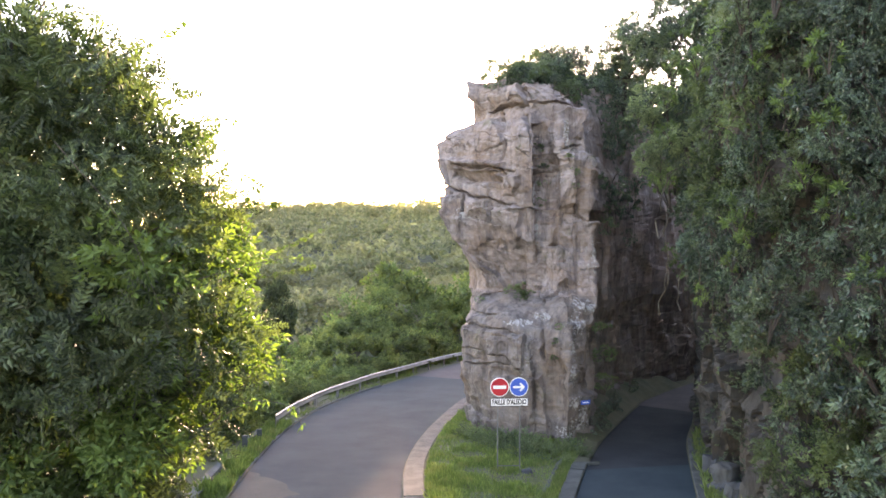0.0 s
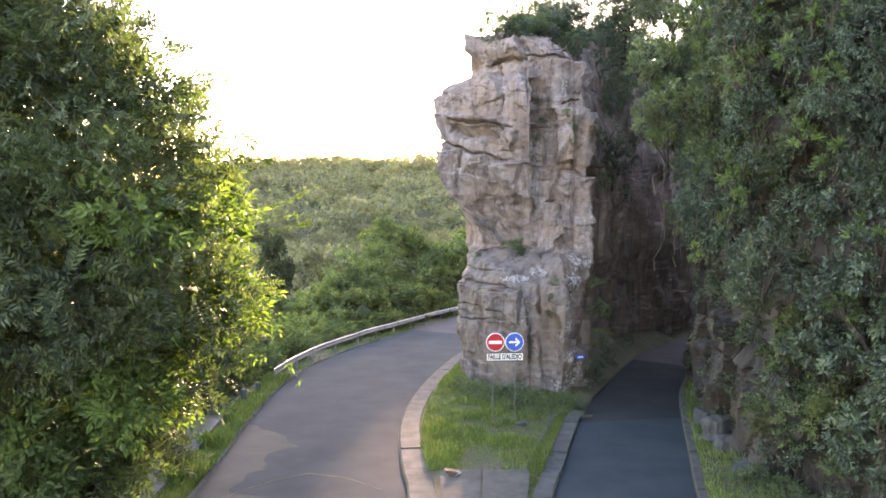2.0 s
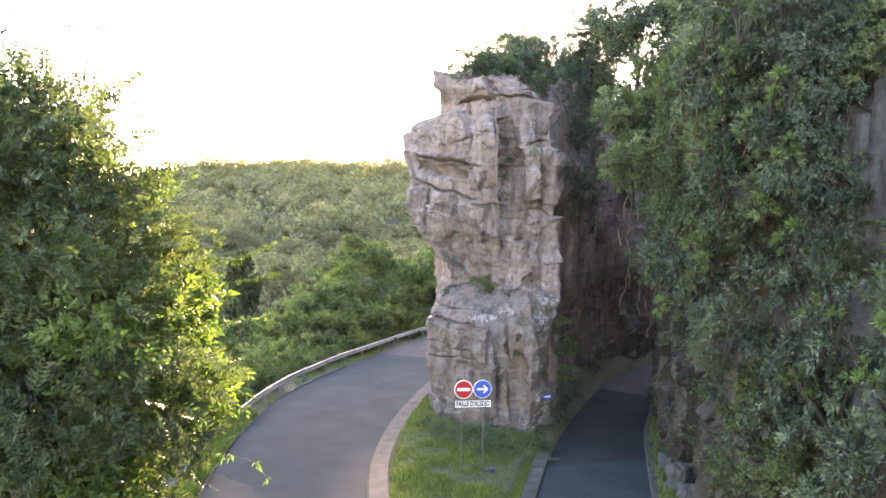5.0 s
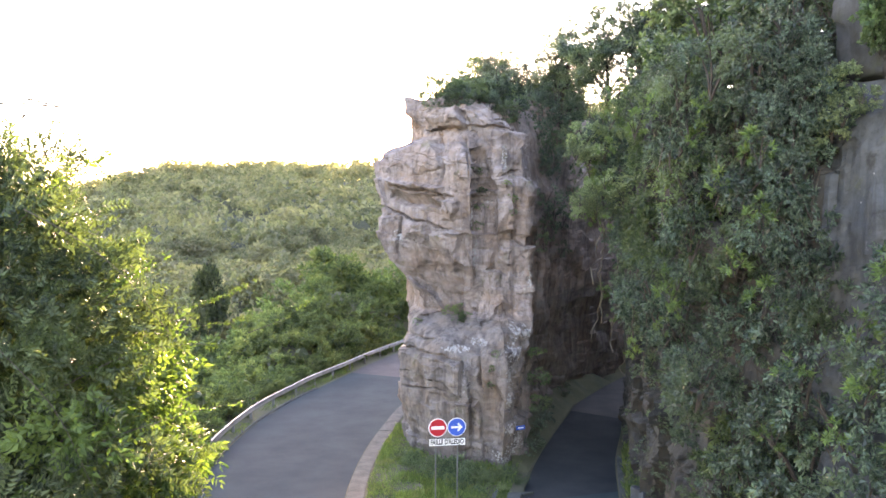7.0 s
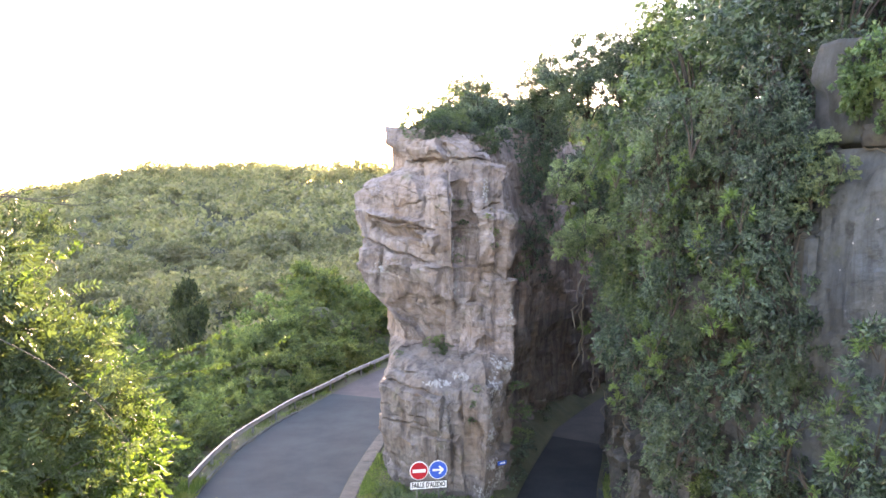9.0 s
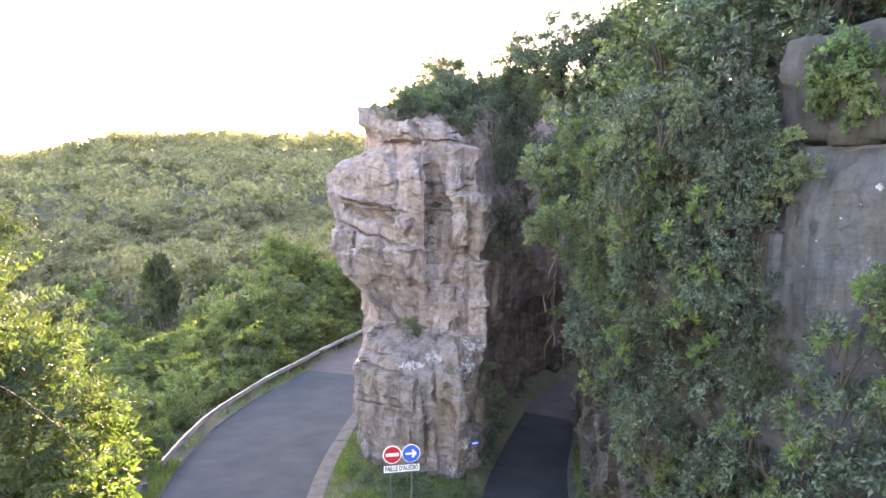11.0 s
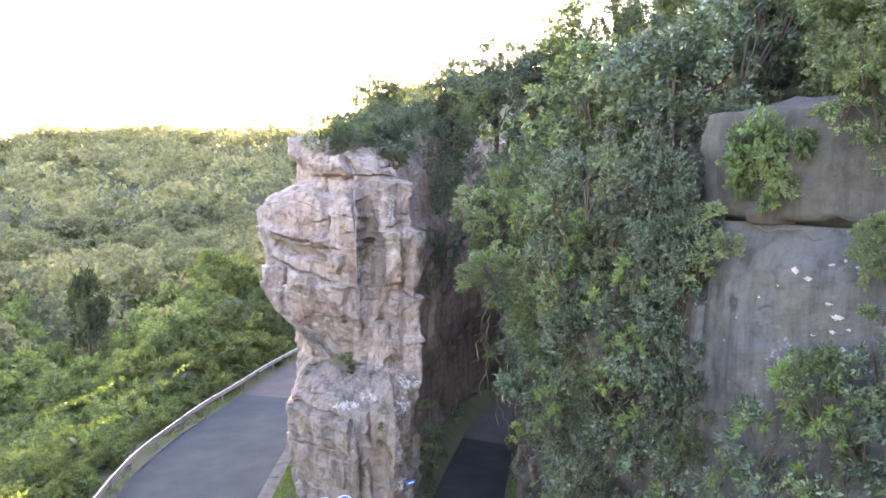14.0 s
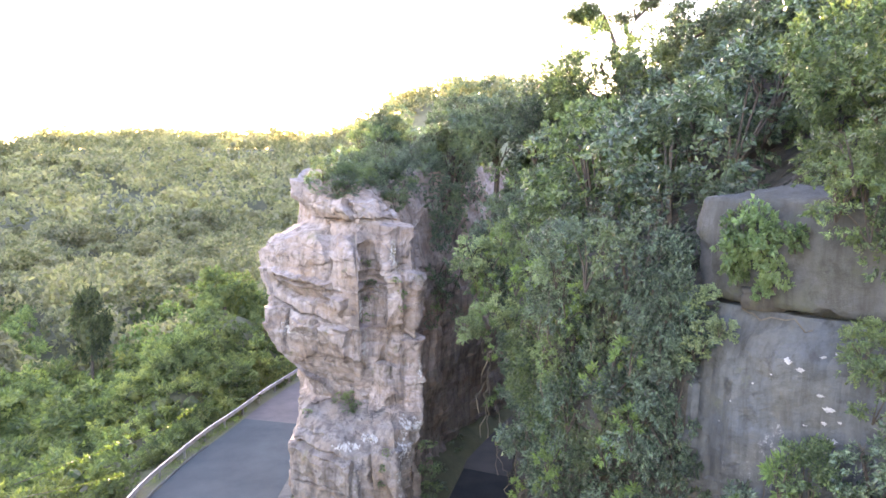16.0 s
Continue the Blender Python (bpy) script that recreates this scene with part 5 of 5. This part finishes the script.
for i in range(90):
    y = rng.uniform(30, 66)
    x = float(np.interp(y, RAIL_Y, RAIL_X)) - rng.uniform(0.9, 2.6)
    s = rng.uniform(0.28, 0.5)
    z = float(ground_z(np.array([x]), np.array([y]))[0]) + 0.8 * s
    bush("rail_shrub", CL_LOW, (x, y, z), s, rng, (1, 1, 0.9), "low green shrub close behind the guard rail", "shrub", "shrubs behind the rail")
for x, y in ((-22.2, 77), (-22.0, 81), (-24.5, 84), (-25, 78), (-20.5, 79.5), (-27, 81), (-19.5, 76), (-15.5, 62), (-17.5, 65), (-19, 68), (-16, 68.5), (-20.5, 64), (-22, 71), (-18.5, 72), (-14.5, 65.5), (-21.5, 60), (-18.2, 60.5), (-24, 66)):
    s = rng.uniform(1.3, 1.7)
    z = float(ground_z(np.array([x]), np.array([y]))[0]) + 1.1 * s
    bush("valley_shrub", CL_BUSH, (x, y, z), s, rng, (1, 1, 1), "sunlit green shrub on the valley floor", "shrub", G3)

TRUNK = tubes_mesh("trunk", [([(0, 0, -3.5), (0.1, 0, -1.5), (0, 0.1, 0.8)], [0.22, 0.17, 0.08])], BARK, 7)
n, tries, done = 0, 0, []
while n < 95 and tries < 5000:
    tries += 1
    r, az = 45 + 75 * rng.random(), rng.uniform(-0.62, 0.10)
    x, y = r * math.sin(az), r * math.cos(az)
    if x > float(np.interp(y, RAIL_Y, RAIL_X)) - 7 and y < 78 + 0.5 * max(x, 0):
        continue
    if x > -13 and y < 72 or any(math.hypot(x - a, y - b) < 3.3 for a, b in done):
        continue
    done.append((x, y))
    n += 1
    s = rng.uniform(0.75, 1.35)
    z = float(ground_z(np.array([x]), np.array([y]))[0]) + 2.6 * s
    ob = new("valley_tree")
    ob.matrix_world = Matrix.LocRotScale((x, y, z), Euler((0, 0, rng.uniform(0, 6.28))), Vector((s, s, s * rng.uniform(0.85, 1.2))))
    tagged(ob, "round-crowned green tree in the valley woods", "tree", "valley trees")
    part("crown", CL_CROWN[int(rng.integers(6))], None, ob)
    part("trunk", TRUNK, None, ob)
dark_tree = new("columnar_tree")
dark_tree.matrix_world = Matrix.LocRotScale((-17.6, 75, -0.2), None, Vector((0.85, 0.85, 1.75)))
tagged(dark_tree, "dark dense columnar tree among the valley woods", "tree")
part("crown", clump_mesh("crown", 650, 420, 2.1, 8, 0.4, 0.36, 0.2, LEAF_TREE, 1.0, 0.3, lobes=16, shade_core=0.5), None, dark_tree)
part("trunk", TRUNK, None, dark_tree)


def woods(name, n, r0, r1, a0, a1, quads, leaf, seed, size, label):
    rng = np.random.default_rng(seed)
    rr = np.sqrt(rng.uniform(r0 ** 2, r1 ** 2, n))
    az = rng.uniform(a0, a1, n)
    cx, cy = rr * np.sin(az), rr * np.cos(az)
    keep = ((cx < np.interp(cy, RAIL_Y, RAIL_X) - 8) | (cy > 76 + 0.5 * np.maximum(cx, 0))) & ((az < 0.08) | (rr > 320))
    cx, cy = cx[keep], cy[keep]
    n = len(cx)
    h = rng.uniform(0.6, 1.35, n) * size
    cz = ground_z(cx, cy) + h * 0.8
    d = rand_unit(rng, n * quads).reshape(n, quads, 3)
    d[..., 2] = np.abs(d[..., 2]) * 1.25 - 0.35
    lobe = rand_unit(rng, n * 12).reshape(n, 12, 3)
    lobe[..., 2] = np.abs(lobe[..., 2]) * 1.1 - 0.3
    c = np.take_along_axis(lobe, rng.integers(0, 12, (n, quads))[..., None], 1)
    d = d + 0.6 * c
    d /= np.linalg.norm(d, axis=-1, keepdims=True)
    P = np.stack([cx, cy, cz], -1)[:, None] + (c * 0.66 + d * 0.42) * h[:, None, None] * np.array((0.95, 0.95, 0.9))
    P, D = P.reshape(-1, 3), d.reshape(-1, 3)
    ax = rand_unit(rng, len(P)) + np.array((0, 0, -0.3))
    ax /= np.linalg.norm(ax, axis=1, keepdims=True)
    sd = np.cross(ax, D + rng.normal(size=D.shape) * 0.5)
    sd /= np.linalg.norm(sd, axis=1, keepdims=True) + 1e-9
    k = rng.uniform(0.7, 1.3, len(P)) * leaf
    V, Q = leaf_quads(P - ax * k[:, None] * 0.5, ax, sd, k, k * 0.6)
    ob = part(name, mesh_from(name, V, Q, LEAF_HAZED, False))
    return tagged(ob, label, "woods", kind="stuff")


woods("valley_woods", 360, 85, 210, -0.66, 0.12, 330, 0.95, 1, 4.4, "sunlit green woods filling the valley, leaf colour paled for haze")
woods("hill_woods", 2100, 190, 620, -0.64, 0.40, 78, 1.9, 2, 6.0, "green woods covering the distant hills, haze put into the leaf colour")

# ---- grass ----
def grass(name, n, place, h0, h1, seed, label, mat=None):
    rg = np.random.default_rng(seed)
    P = place(rg, n)
    n = len(P)
    an = rg.uniform(0, 6.28, n)
    side = np.stack([np.cos(an), np.sin(an), np.zeros(n)], 1)
    lean = np.stack([rg.normal(size=n) * 0.4, rg.normal(size=n) * 0.4, np.ones(n)], 1)
    lean /= np.linalg.norm(lean, axis=1, keepdims=True)
    L = rg.uniform(h0, h1, n) * (0.6 + 0.8 * np.clip(vnoise(P * 0.9, 5) + 0.4, 0, 1))
    V, Q = leaf_quads(P, lean, side, L, L * 0.16 + 0.008, 0.1)
    ob = part(name, mesh_from(name, V, Q, mat or GRASS, False))
    return tagged(ob, label, "grass", kind="stuff")


def on_island(rg, n):
    y = rg.uniform(19.4, 36, n)
    R, F = np.array(ROAD_R), np.array(FAULT_L)
    a, b = np.interp(y, R[:, 1], R[:, 0]) + 0.75, np.interp(y, F[:, 1], F[:, 0]) - 0.55
    u = rg.random(n)
    x = a + (b - a) * u
    P = np.stack([x, y, road_z(y) + 0.06], 1)
    bare = vnoise(P * np.array((0.5, 0.5, 0)) + 3.3, 8) + 0.45 * np.exp(-((x - 1.9) / 1.3) ** 2 - ((y - 21.3) / 1.6) ** 2) * 2
    return P[bare < 0.2 + 1.1 * rg.random(n)]


def on_all_island(rg, n):
    y = rg.uniform(19.4, 37, n)
    R, F = np.array(ROAD_R), np.array(FAULT_L)
    a, b = np.interp(y, R[:, 1], R[:, 0]) + 0.75, np.interp(y, F[:, 1], F[:, 0]) - 0.55
    x = a + (b - a) * rg.random(n)
    keep = rg.random(n) > 0.9 * np.exp(-((x - 2.3) / 1.1) ** 2 - ((y - 21.0) / 1.3) ** 2)
    return np.stack([x, y, road_z(y) + 0.06], 1)[keep]


def on_strip(rg, n):
    y = rg.uniform(12, 26, n)
    F = np.array(FAULT_L)
    x = np.interp(y, F[:, 1], F[:, 0]) - 0.55 - 0.42 * rg.random(n)
    return np.stack([x, y, road_z(y) + 0.06], 1)


def on_verge(rg, n):
    y = rg.uniform(9, 33, n)
    R = np.array(ROAD_L)
    x = np.interp(y, R[:, 1], R[:, 0]) - 0.12 - 1.0 * rg.random(n) ** 1.2
    return np.stack([x, y, road_z(y) + 0.02], 1)


def on_far_verge(rg, n):
    y = rg.uniform(33, 52, n)
    R = np.array(ROAD_L)
    x = np.interp(y, R[:, 1], R[:, 0]) - 0.15 - 0.9 * rg.random(n)
    return np.stack([x, y, road_z(y) + 0.0], 1)


def on_lane_verge(rg, n):
    y = rg.uniform(12, 32, n)
    R = np.array(FAULT_R)
    x = np.interp(y, R[:, 1], R[:, 0]) + 0.3 + 1.8 * rg.random(n)
    return np.stack([x, y, road_z(y) + 0.05], 1)


grass("island_grass", 44000, on_island, 0.06, 0.26, 1, "uneven green grass on the island between the roads")
grass("short_grass", 60000, on_all_island, 0.04, 0.13, 6, "short thin grass over the island soil")
grass("verge_grass", 11000, on_verge, 0.12, 0.40, 2, "sunlit grass and weeds along the verge")
grass("bank_grass", 1800, on_far_verge, 0.06, 0.2, 3, "thin grass under the guard rail")
grass("lane_grass", 7000, on_lane_verge, 0.12, 0.4, 4, "green weeds at the foot of the cliff")
grass("strip_grass", 6000, on_strip, 0.08, 0.24, 5, "green grass strip between the kerbs")
for x, y, s in ((0.9, 30.2, 0.45), (1.5, 29.6, 0.5), (2.2, 28.9, 0.5), (2.7, 28.4, 0.55), (3.6, 27.0, 0.45), (4.1, 26.8, 0.4), (2.3, 27.3, 0.4), (1.7, 27.8, 0.35), (4.9, 27.4, 0.45), (3.2, 27.2, 0.5), (3.8, 27.6, 0.55), (2.6, 27.9, 0.5), (4.5, 27.3, 0.45), (1.9, 28.6, 0.5), (3.3, 28.2, 0.6), (5.3, 26.8, 0.3), (2.9, 26.2, 0.35), (3.6, 25.8, 0.3), (1.2, 29.4, 0.4), (4.6, 26.0, 0.25)):
    bush("weed_clump", CL_WEED, (x, y, float(road_z(y)) + 0.35 * s + 0.1), s, rng, (1, 1, 0.9), "leafy weeds growing at the foot of the rock", "weeds", "weeds at the rock foot")
for x, y, s in ((8.6, 17.2, 0.6), (8.3, 18.4, 0.55), (8.5, 16.0, 0.6), (8.9, 20.0, 0.5), (9.0, 14.6, 0.7), (9.3, 23.0, 0.5), (9.6, 25.4, 0.5)):
    bush("weed_clump", CL_WEED, (x, y, float(road_z(y)) + 0.4 * s), s, rng, (1, 1, 0.9), "leafy weeds at the foot of the cliff", "weeds", "weeds at the cliff foot")

cover = np.random.default_rng(77)
for x, y, z, s in ((8.35, 18.4, 9.9, 0.8), (8.4, 18.9, 9.3, 0.75), (8.5, 17.9, 9.3, 0.75), (8.4, 18.6, 10.5, 0.7)):
    bush("creeper", CL_CLIFF, (x, y, z), s, cover, (0.9, 1, 1.1), "dark green leafy creeper hanging on the cliff", "creeper", G1)

# ---- guard rail ----
rail = new("guard_rail")
tagged(rail, "weathered galvanised steel guard rail along the road edge", "guard rail")
RP = np.array([(-7.5, 31.7), (-7.2, 35.4), (-6.5, 39.6), (-4.3, 47.0), (-2.7, 51.0), (0.15, 58.4), (3.75, 65.5), (10, 72)], float)
rs = np.r_[0, np.cumsum(np.hypot(*np.diff(RP, axis=0).T))]
NR = 120
rt = np.linspace(0, rs[-1], NR)
rx, ry = smooth_line(RP, rs, rt)
rdx, rdy = np.gradient(rx), np.gradient(ry)
rl = np.hypot(rdx, rdy)
wob = 0.03 * vnoise(np.stack([rt * 0.35, rt * 0, rt * 0], 1), 9)
prof = [(0.0, 0.36), (0.06, 0.39), (0.06, 0.46), (0.0, 0.51), (0.06, 0.56), (0.06, 0.63), (0.0, 0.67), (-0.015, 0.665), (0.045, 0.625), (0.045, 0.565), (-0.015, 0.51), (0.045, 0.455), (0.045, 0.395), (-0.015, 0.36)]
RV = np.stack([np.stack([rx + rdy / rl * (o + wob), ry - rdx / rl * (o + wob), road_z(ry) + h + 0.1 + wob], -1) for o, h in prof], 1)
for k in range(0, NR - 1, 10):
    seg = RV[k:min(k + 11, NR)].copy()
    seg[:, :, :2] += (0.006 if (k // 10) % 2 else 0.0)
    part("beam", mesh_from("beam", seg.reshape(-1, 3), grid_quads(len(seg), len(prof)), ZINC), None, rail)
for k in range(2, NR, 8):
    p = part("post", box_bm(0.09, 0.13, 1.0, 0.01), ZINC, rail)
    p.location = (rx[k] - rdy[k] / rl[k] * 0.09, ry[k] + rdx[k] / rl[k] * 0.09, float(road_z(ry[k])) + 0.18)
    p.rotation_euler = (0, 0, math.atan2(rdy[k], rdx[k]))
e0 = part("end_plate", box_bm(0.05, 0.14, 0.75, 0.015), ZINC, rail)
e0.location = (rx[0], ry[0], float(road_z(ry[0])) + 0.3)
for x, y, h in ((-7.75, 27.6, 0.75), (-7.5, 19.2, 0.8), (-7.7, 29.6, 0.6)):
    b = boulder("marker_post", (x, y, float(road_z(y)) + h / 2 - 0.05), (0.1, 0.1, h / 2 * 0.95), 20, 60, "short weathered concrete marker post", rough=0.1, square=0.9)
    b.data.materials[0] = CONCRETE
    tagged(b, category="marker post")

# ---- road sign ----
sign = new("road_sign")
sign.location = (2.29, 24.4, 0.0)
sign.rotation_euler = (0, 0, radians(3))
tagged(sign, "two round road signs over a white name plate on thin posts", "road sign")


def disc(r, depth, at, seg=48):
    bm = bmesh.new()
    bmesh.ops.create_cone(bm, cap_ends=True, segments=seg, radius1=r, radius2=r, depth=depth, matrix=Matrix.Translation(at) @ Euler((radians(90), 0, 0)).to_matrix().to_4x4())
    bmesh.ops.bevel(bm, geom=[e for e in bm.edges if abs(e.verts[0].co.y - e.verts[1].co.y) < 1e-4], offset=depth * 0.3, segments=2, affect="EDGES")
    return bm


def text_mesh(body, size, material, squeeze=1.0, depth=0.003, bold=0.0):
    cu = bpy.data.curves.new("letters", "FONT")
    cu.body, cu.size, cu.extrude, cu.align_x, cu.align_y = body, size, depth, "CENTER", "CENTER"
    cu.offset = bold
    cu.resolution_u = 3
    tmp = new("letters_tmp", cu)
    dg = bpy.context.evaluated_depsgraph_get()
    me = bpy.data.meshes.new_from_object(tmp.evaluated_get(dg))
    bpy.data.objects.remove(tmp)
    me.transform(Matrix.Diagonal((squeeze, 1, 1, 1)))
    me.materials.clear()
    me.materials.append(material)
    return me


ZD = 2.93
red_disc = part("no_entry_disc", disc(0.33, 0.025, (-0.335, 0, ZD)), WHITE, sign)
part("face", disc(0.298, 0.012, (-0.335, -0.014, ZD)), RED, red_disc, "red reflective film")
part("bar", box_bm(0.46, 0.010, 0.115, 0.003, (-0.335, -0.022, ZD)), WHITE, red_disc, "white bar")
blue_disc = part("arrow_disc", disc(0.33, 0.025, (0.335, 0, ZD)), WHITE, sign)
part("face", disc(0.305, 0.012, (0.335, -0.014, ZD)), BLUE, blue_disc, "blue reflective film")
arrow = box_bm(0.36, 0.010, 0.075, 0.003, (0.315, -0.022, ZD))
for sgn in (1, -1):
    m = Matrix.Translation((0.44, -0.0225, ZD + sgn * 0.062)) @ Matrix.Rotation(radians(45 * sgn), 4, "Y") @ Matrix.Diagonal((0.20, 0.010, 0.062, 1))
    bmesh.ops.create_cube(arrow, size=1, matrix=m)
part("arrow", arrow, WHITE, blue_disc, "white arrow")
for x in (-0.40, 0.37):
    part("post", tubes_mesh("post", [([(x, 0.04, -0.35), (x, 0.04, 1.5), (x, 0.04, 3.05)], [0.022, 0.022, 0.022])], POST, 8), None, sign)
part("crossbar", tubes_mesh("crossbar", [([(-0.40, 0.04, 0.2), (0.37, 0.04, 0.2)], [0.018, 0.018])], POST, 8), None, sign)
plate = part("name_plate", box_bm(1.32, 0.022, 0.29, 0.006, (0.0, 0, 2.41)), BLACK, sign)
part("plate_face", box_bm(1.27, 0.010, 0.245, 0.002, (0.0, -0.012, 2.41)), WHITE, plate, "white painted face")
let = part("lettering", text_mesh("FAILLE D'ALEDJO", 0.245, BLACK, 0.64, 0.003, 0.009), None, plate, "black capital letters")
let.matrix_basis = pose(0.0, -0.0205, 2.41, 90, 0, 0)
foot = boulder("sign_stone", (2.85, 24.25, 0.02), (0.2, 0.18, 0.14), 10, 71, "rounded grey stone at the sign post", rough=0.4)

# painted marks on the rock
bm = box_bm(0.42, 0.03, 0.17, 0.005)
mark = part("blue_plaque", bm, BLUE)
mark.matrix_world = pose(5.78, min(rock_front(5.6, 1.5), rock_front(5.95, 1.5), rock_front(5.78, 1.5)) - 0.02, 1.48, 0, 0, 20)
tagged(mark, "small blue plaque fixed on the rock", "plaque")
wb = part("white_strip", box_bm(0.26, 0.012, 0.05, 0.002, (0, -0.02, 0)), WHITE, mark)

WHITE_LICHEN = simple_mat("white_lichen", (0.18, 0.19, 0.20), (0.34, 0.34, 0.34), 5, 0.9, 0, 0.4, 30)
LICHEN = simple_mat("pale_lichen", (0.20, 0.195, 0.19), (0.35, 0.345, 0.335), 5, 0.9, 0, 0.4, 30)


def lichen_flecks(patches):
    """Small thin crusts that follow the rock, in patches of centre x and z and two radii."""
    rg = np.random.default_rng(4)
    V, Q = [], []
    for x0, z0, rx_, rz_ in patches:
        for _ in range(60):
            an, f = rg.uniform(0, 6.28), rg.random() ** 0.7
            cx, cz = x0 + rx_ * 1.3 * f * math.cos(an), z0 + rz_ * 1.3 * f * math.sin(an)
            r = rg.uniform(0.012, 0.05) * (1.3 - 0.6 * f)
            yc = rock_front(cx, cz)
            k = len(V)
            for j in range(8):
                w = 2 * math.pi * j / 8
                q = r * rg.uniform(0.55, 1.3)
                x, z = cx + q * math.cos(w), cz + q * 1.2 * math.sin(w)
                V.append((x, np.clip(rock_front(x, z), yc - 0.08, yc + 0.08) - 0.008, z))
            Q += [(k, k + 1, k + 2, k + 3), (k, k + 3, k + 4, k + 7), (k + 4, k + 5, k + 6, k + 7)]
    ob = part("lichen", mesh_from("lichen", V, Q, LICHEN, False))
    return tagged(ob, "pale whitish lichen flecks on the rock face", "lichen", kind="stuff")


lichen_flecks([(5.35, 1.5, 0.24, 0.22), (5.5, 0.5, 0.45, 0.35), (5.1, 0.2, 0.3, 0.25), (5.75, 0.9, 0.2, 0.3), (5.9, 5.3, 0.45, 0.25), (5.5, 4.6, 0.3, 0.4), (5.25, 3.7, 0.15, 0.4), (5.2, 2.6, 0.1, 0.35),
               (4.2, 4.85, 0.3, 0.12), (6.6, 7.4, 0.12, 0.6), (4.15, 8.6, 0.1, 0.6), (0.9, 9.3, 0.3, 0.3), (6.3, 5.2, 0.3, 0.15), (4.0, 10.3, 0.08, 0.5), (3.2, 4.6, 0.5, 0.1), (5.3, 12.6, 0.12, 0.5)])

CLIFF_TREE = BVHTree.FromPolygons([v.co for v in cl.data.vertices], [p.vertices[:] for p in cl.data.polygons])
for i, (y, z, r) in enumerate(((12.95, 12.55, 0.16), (12.75, 12.4, 0.12), (12.3, 11.7, 0.17), (12.4, 12.8, 0.09), (12.2, 11.1, 0.14), (12.0, 12.5, 0.12), (12.6, 11.3, 0.07), (12.45, 11.95, 0.08), (12.1, 11.5, 0.07), (12.55, 12.7, 0.07), (14.4, 10.8, 0.06), (13.6, 11.9, 0.05), (14.0, 11.4, 0.05), (12.35, 11.4, 0.09), (12.15, 12.7, 0.07), (13.2, 12.2, 0.05))):
    V = []
    for a in range(20):
        for r_ in range(5):
            an = 2 * math.pi * a / 20
            k = 0.55 * r * (r_ + 0.02) / 4 * (1 + 0.6 * vnoise(np.array([[3 * math.cos(an) + i, 3 * math.sin(an), i * 1.7]]))[0])
            yy, zz = y + k * math.cos(an), z + 0.7 * k * math.sin(an)
            h = CLIFF_TREE.ray_cast(Vector((0, yy, zz)), Vector((1, 0, 0)))[0]
            V.append(((h.x if h else 10.5) - 0.012 + 0.025 * (r_ == 4), yy, zz))
    ob = part("lichen_crust", mesh_from("lichen_crust", V, grid_quads(20, 5, True)[:, ::-1], WHITE_LICHEN, False))
    tagged(ob, "white lichen fleck on the grey slab", "lichen", "lichen on the slab")

# litter on the pad
litter = new("crumpled_carton")
litter.location = (0.32, 18.95, float(road_z(18.95)) + 0.17)
tagged(litter, "crumpled brown carton lying on the concrete pad", "litter")
CARD = simple_mat("brown_card", (0.085, 0.05, 0.036), (0.14, 0.09, 0.062), 6, 0.85, 0, 0.2, 40)
for nm, sx, sy, sz, at, ry_ in (("box_side", 0.34, 0.26, 0.03, (0, 0, 0.10), 12), ("box_flap", 0.2, 0.3, 0.02, (0.16, -0.12, 0.06), -25), ("box_base", 0.3, 0.24, 0.09, (0.05, -0.05, 0.045), 0)):
    p = part(nm, box_bm(sx, sy, sz, 0.006), BLACK if nm == "box_flap" else CARD, litter)
    p.matrix_basis = pose(*at, 0, ry_, 20)
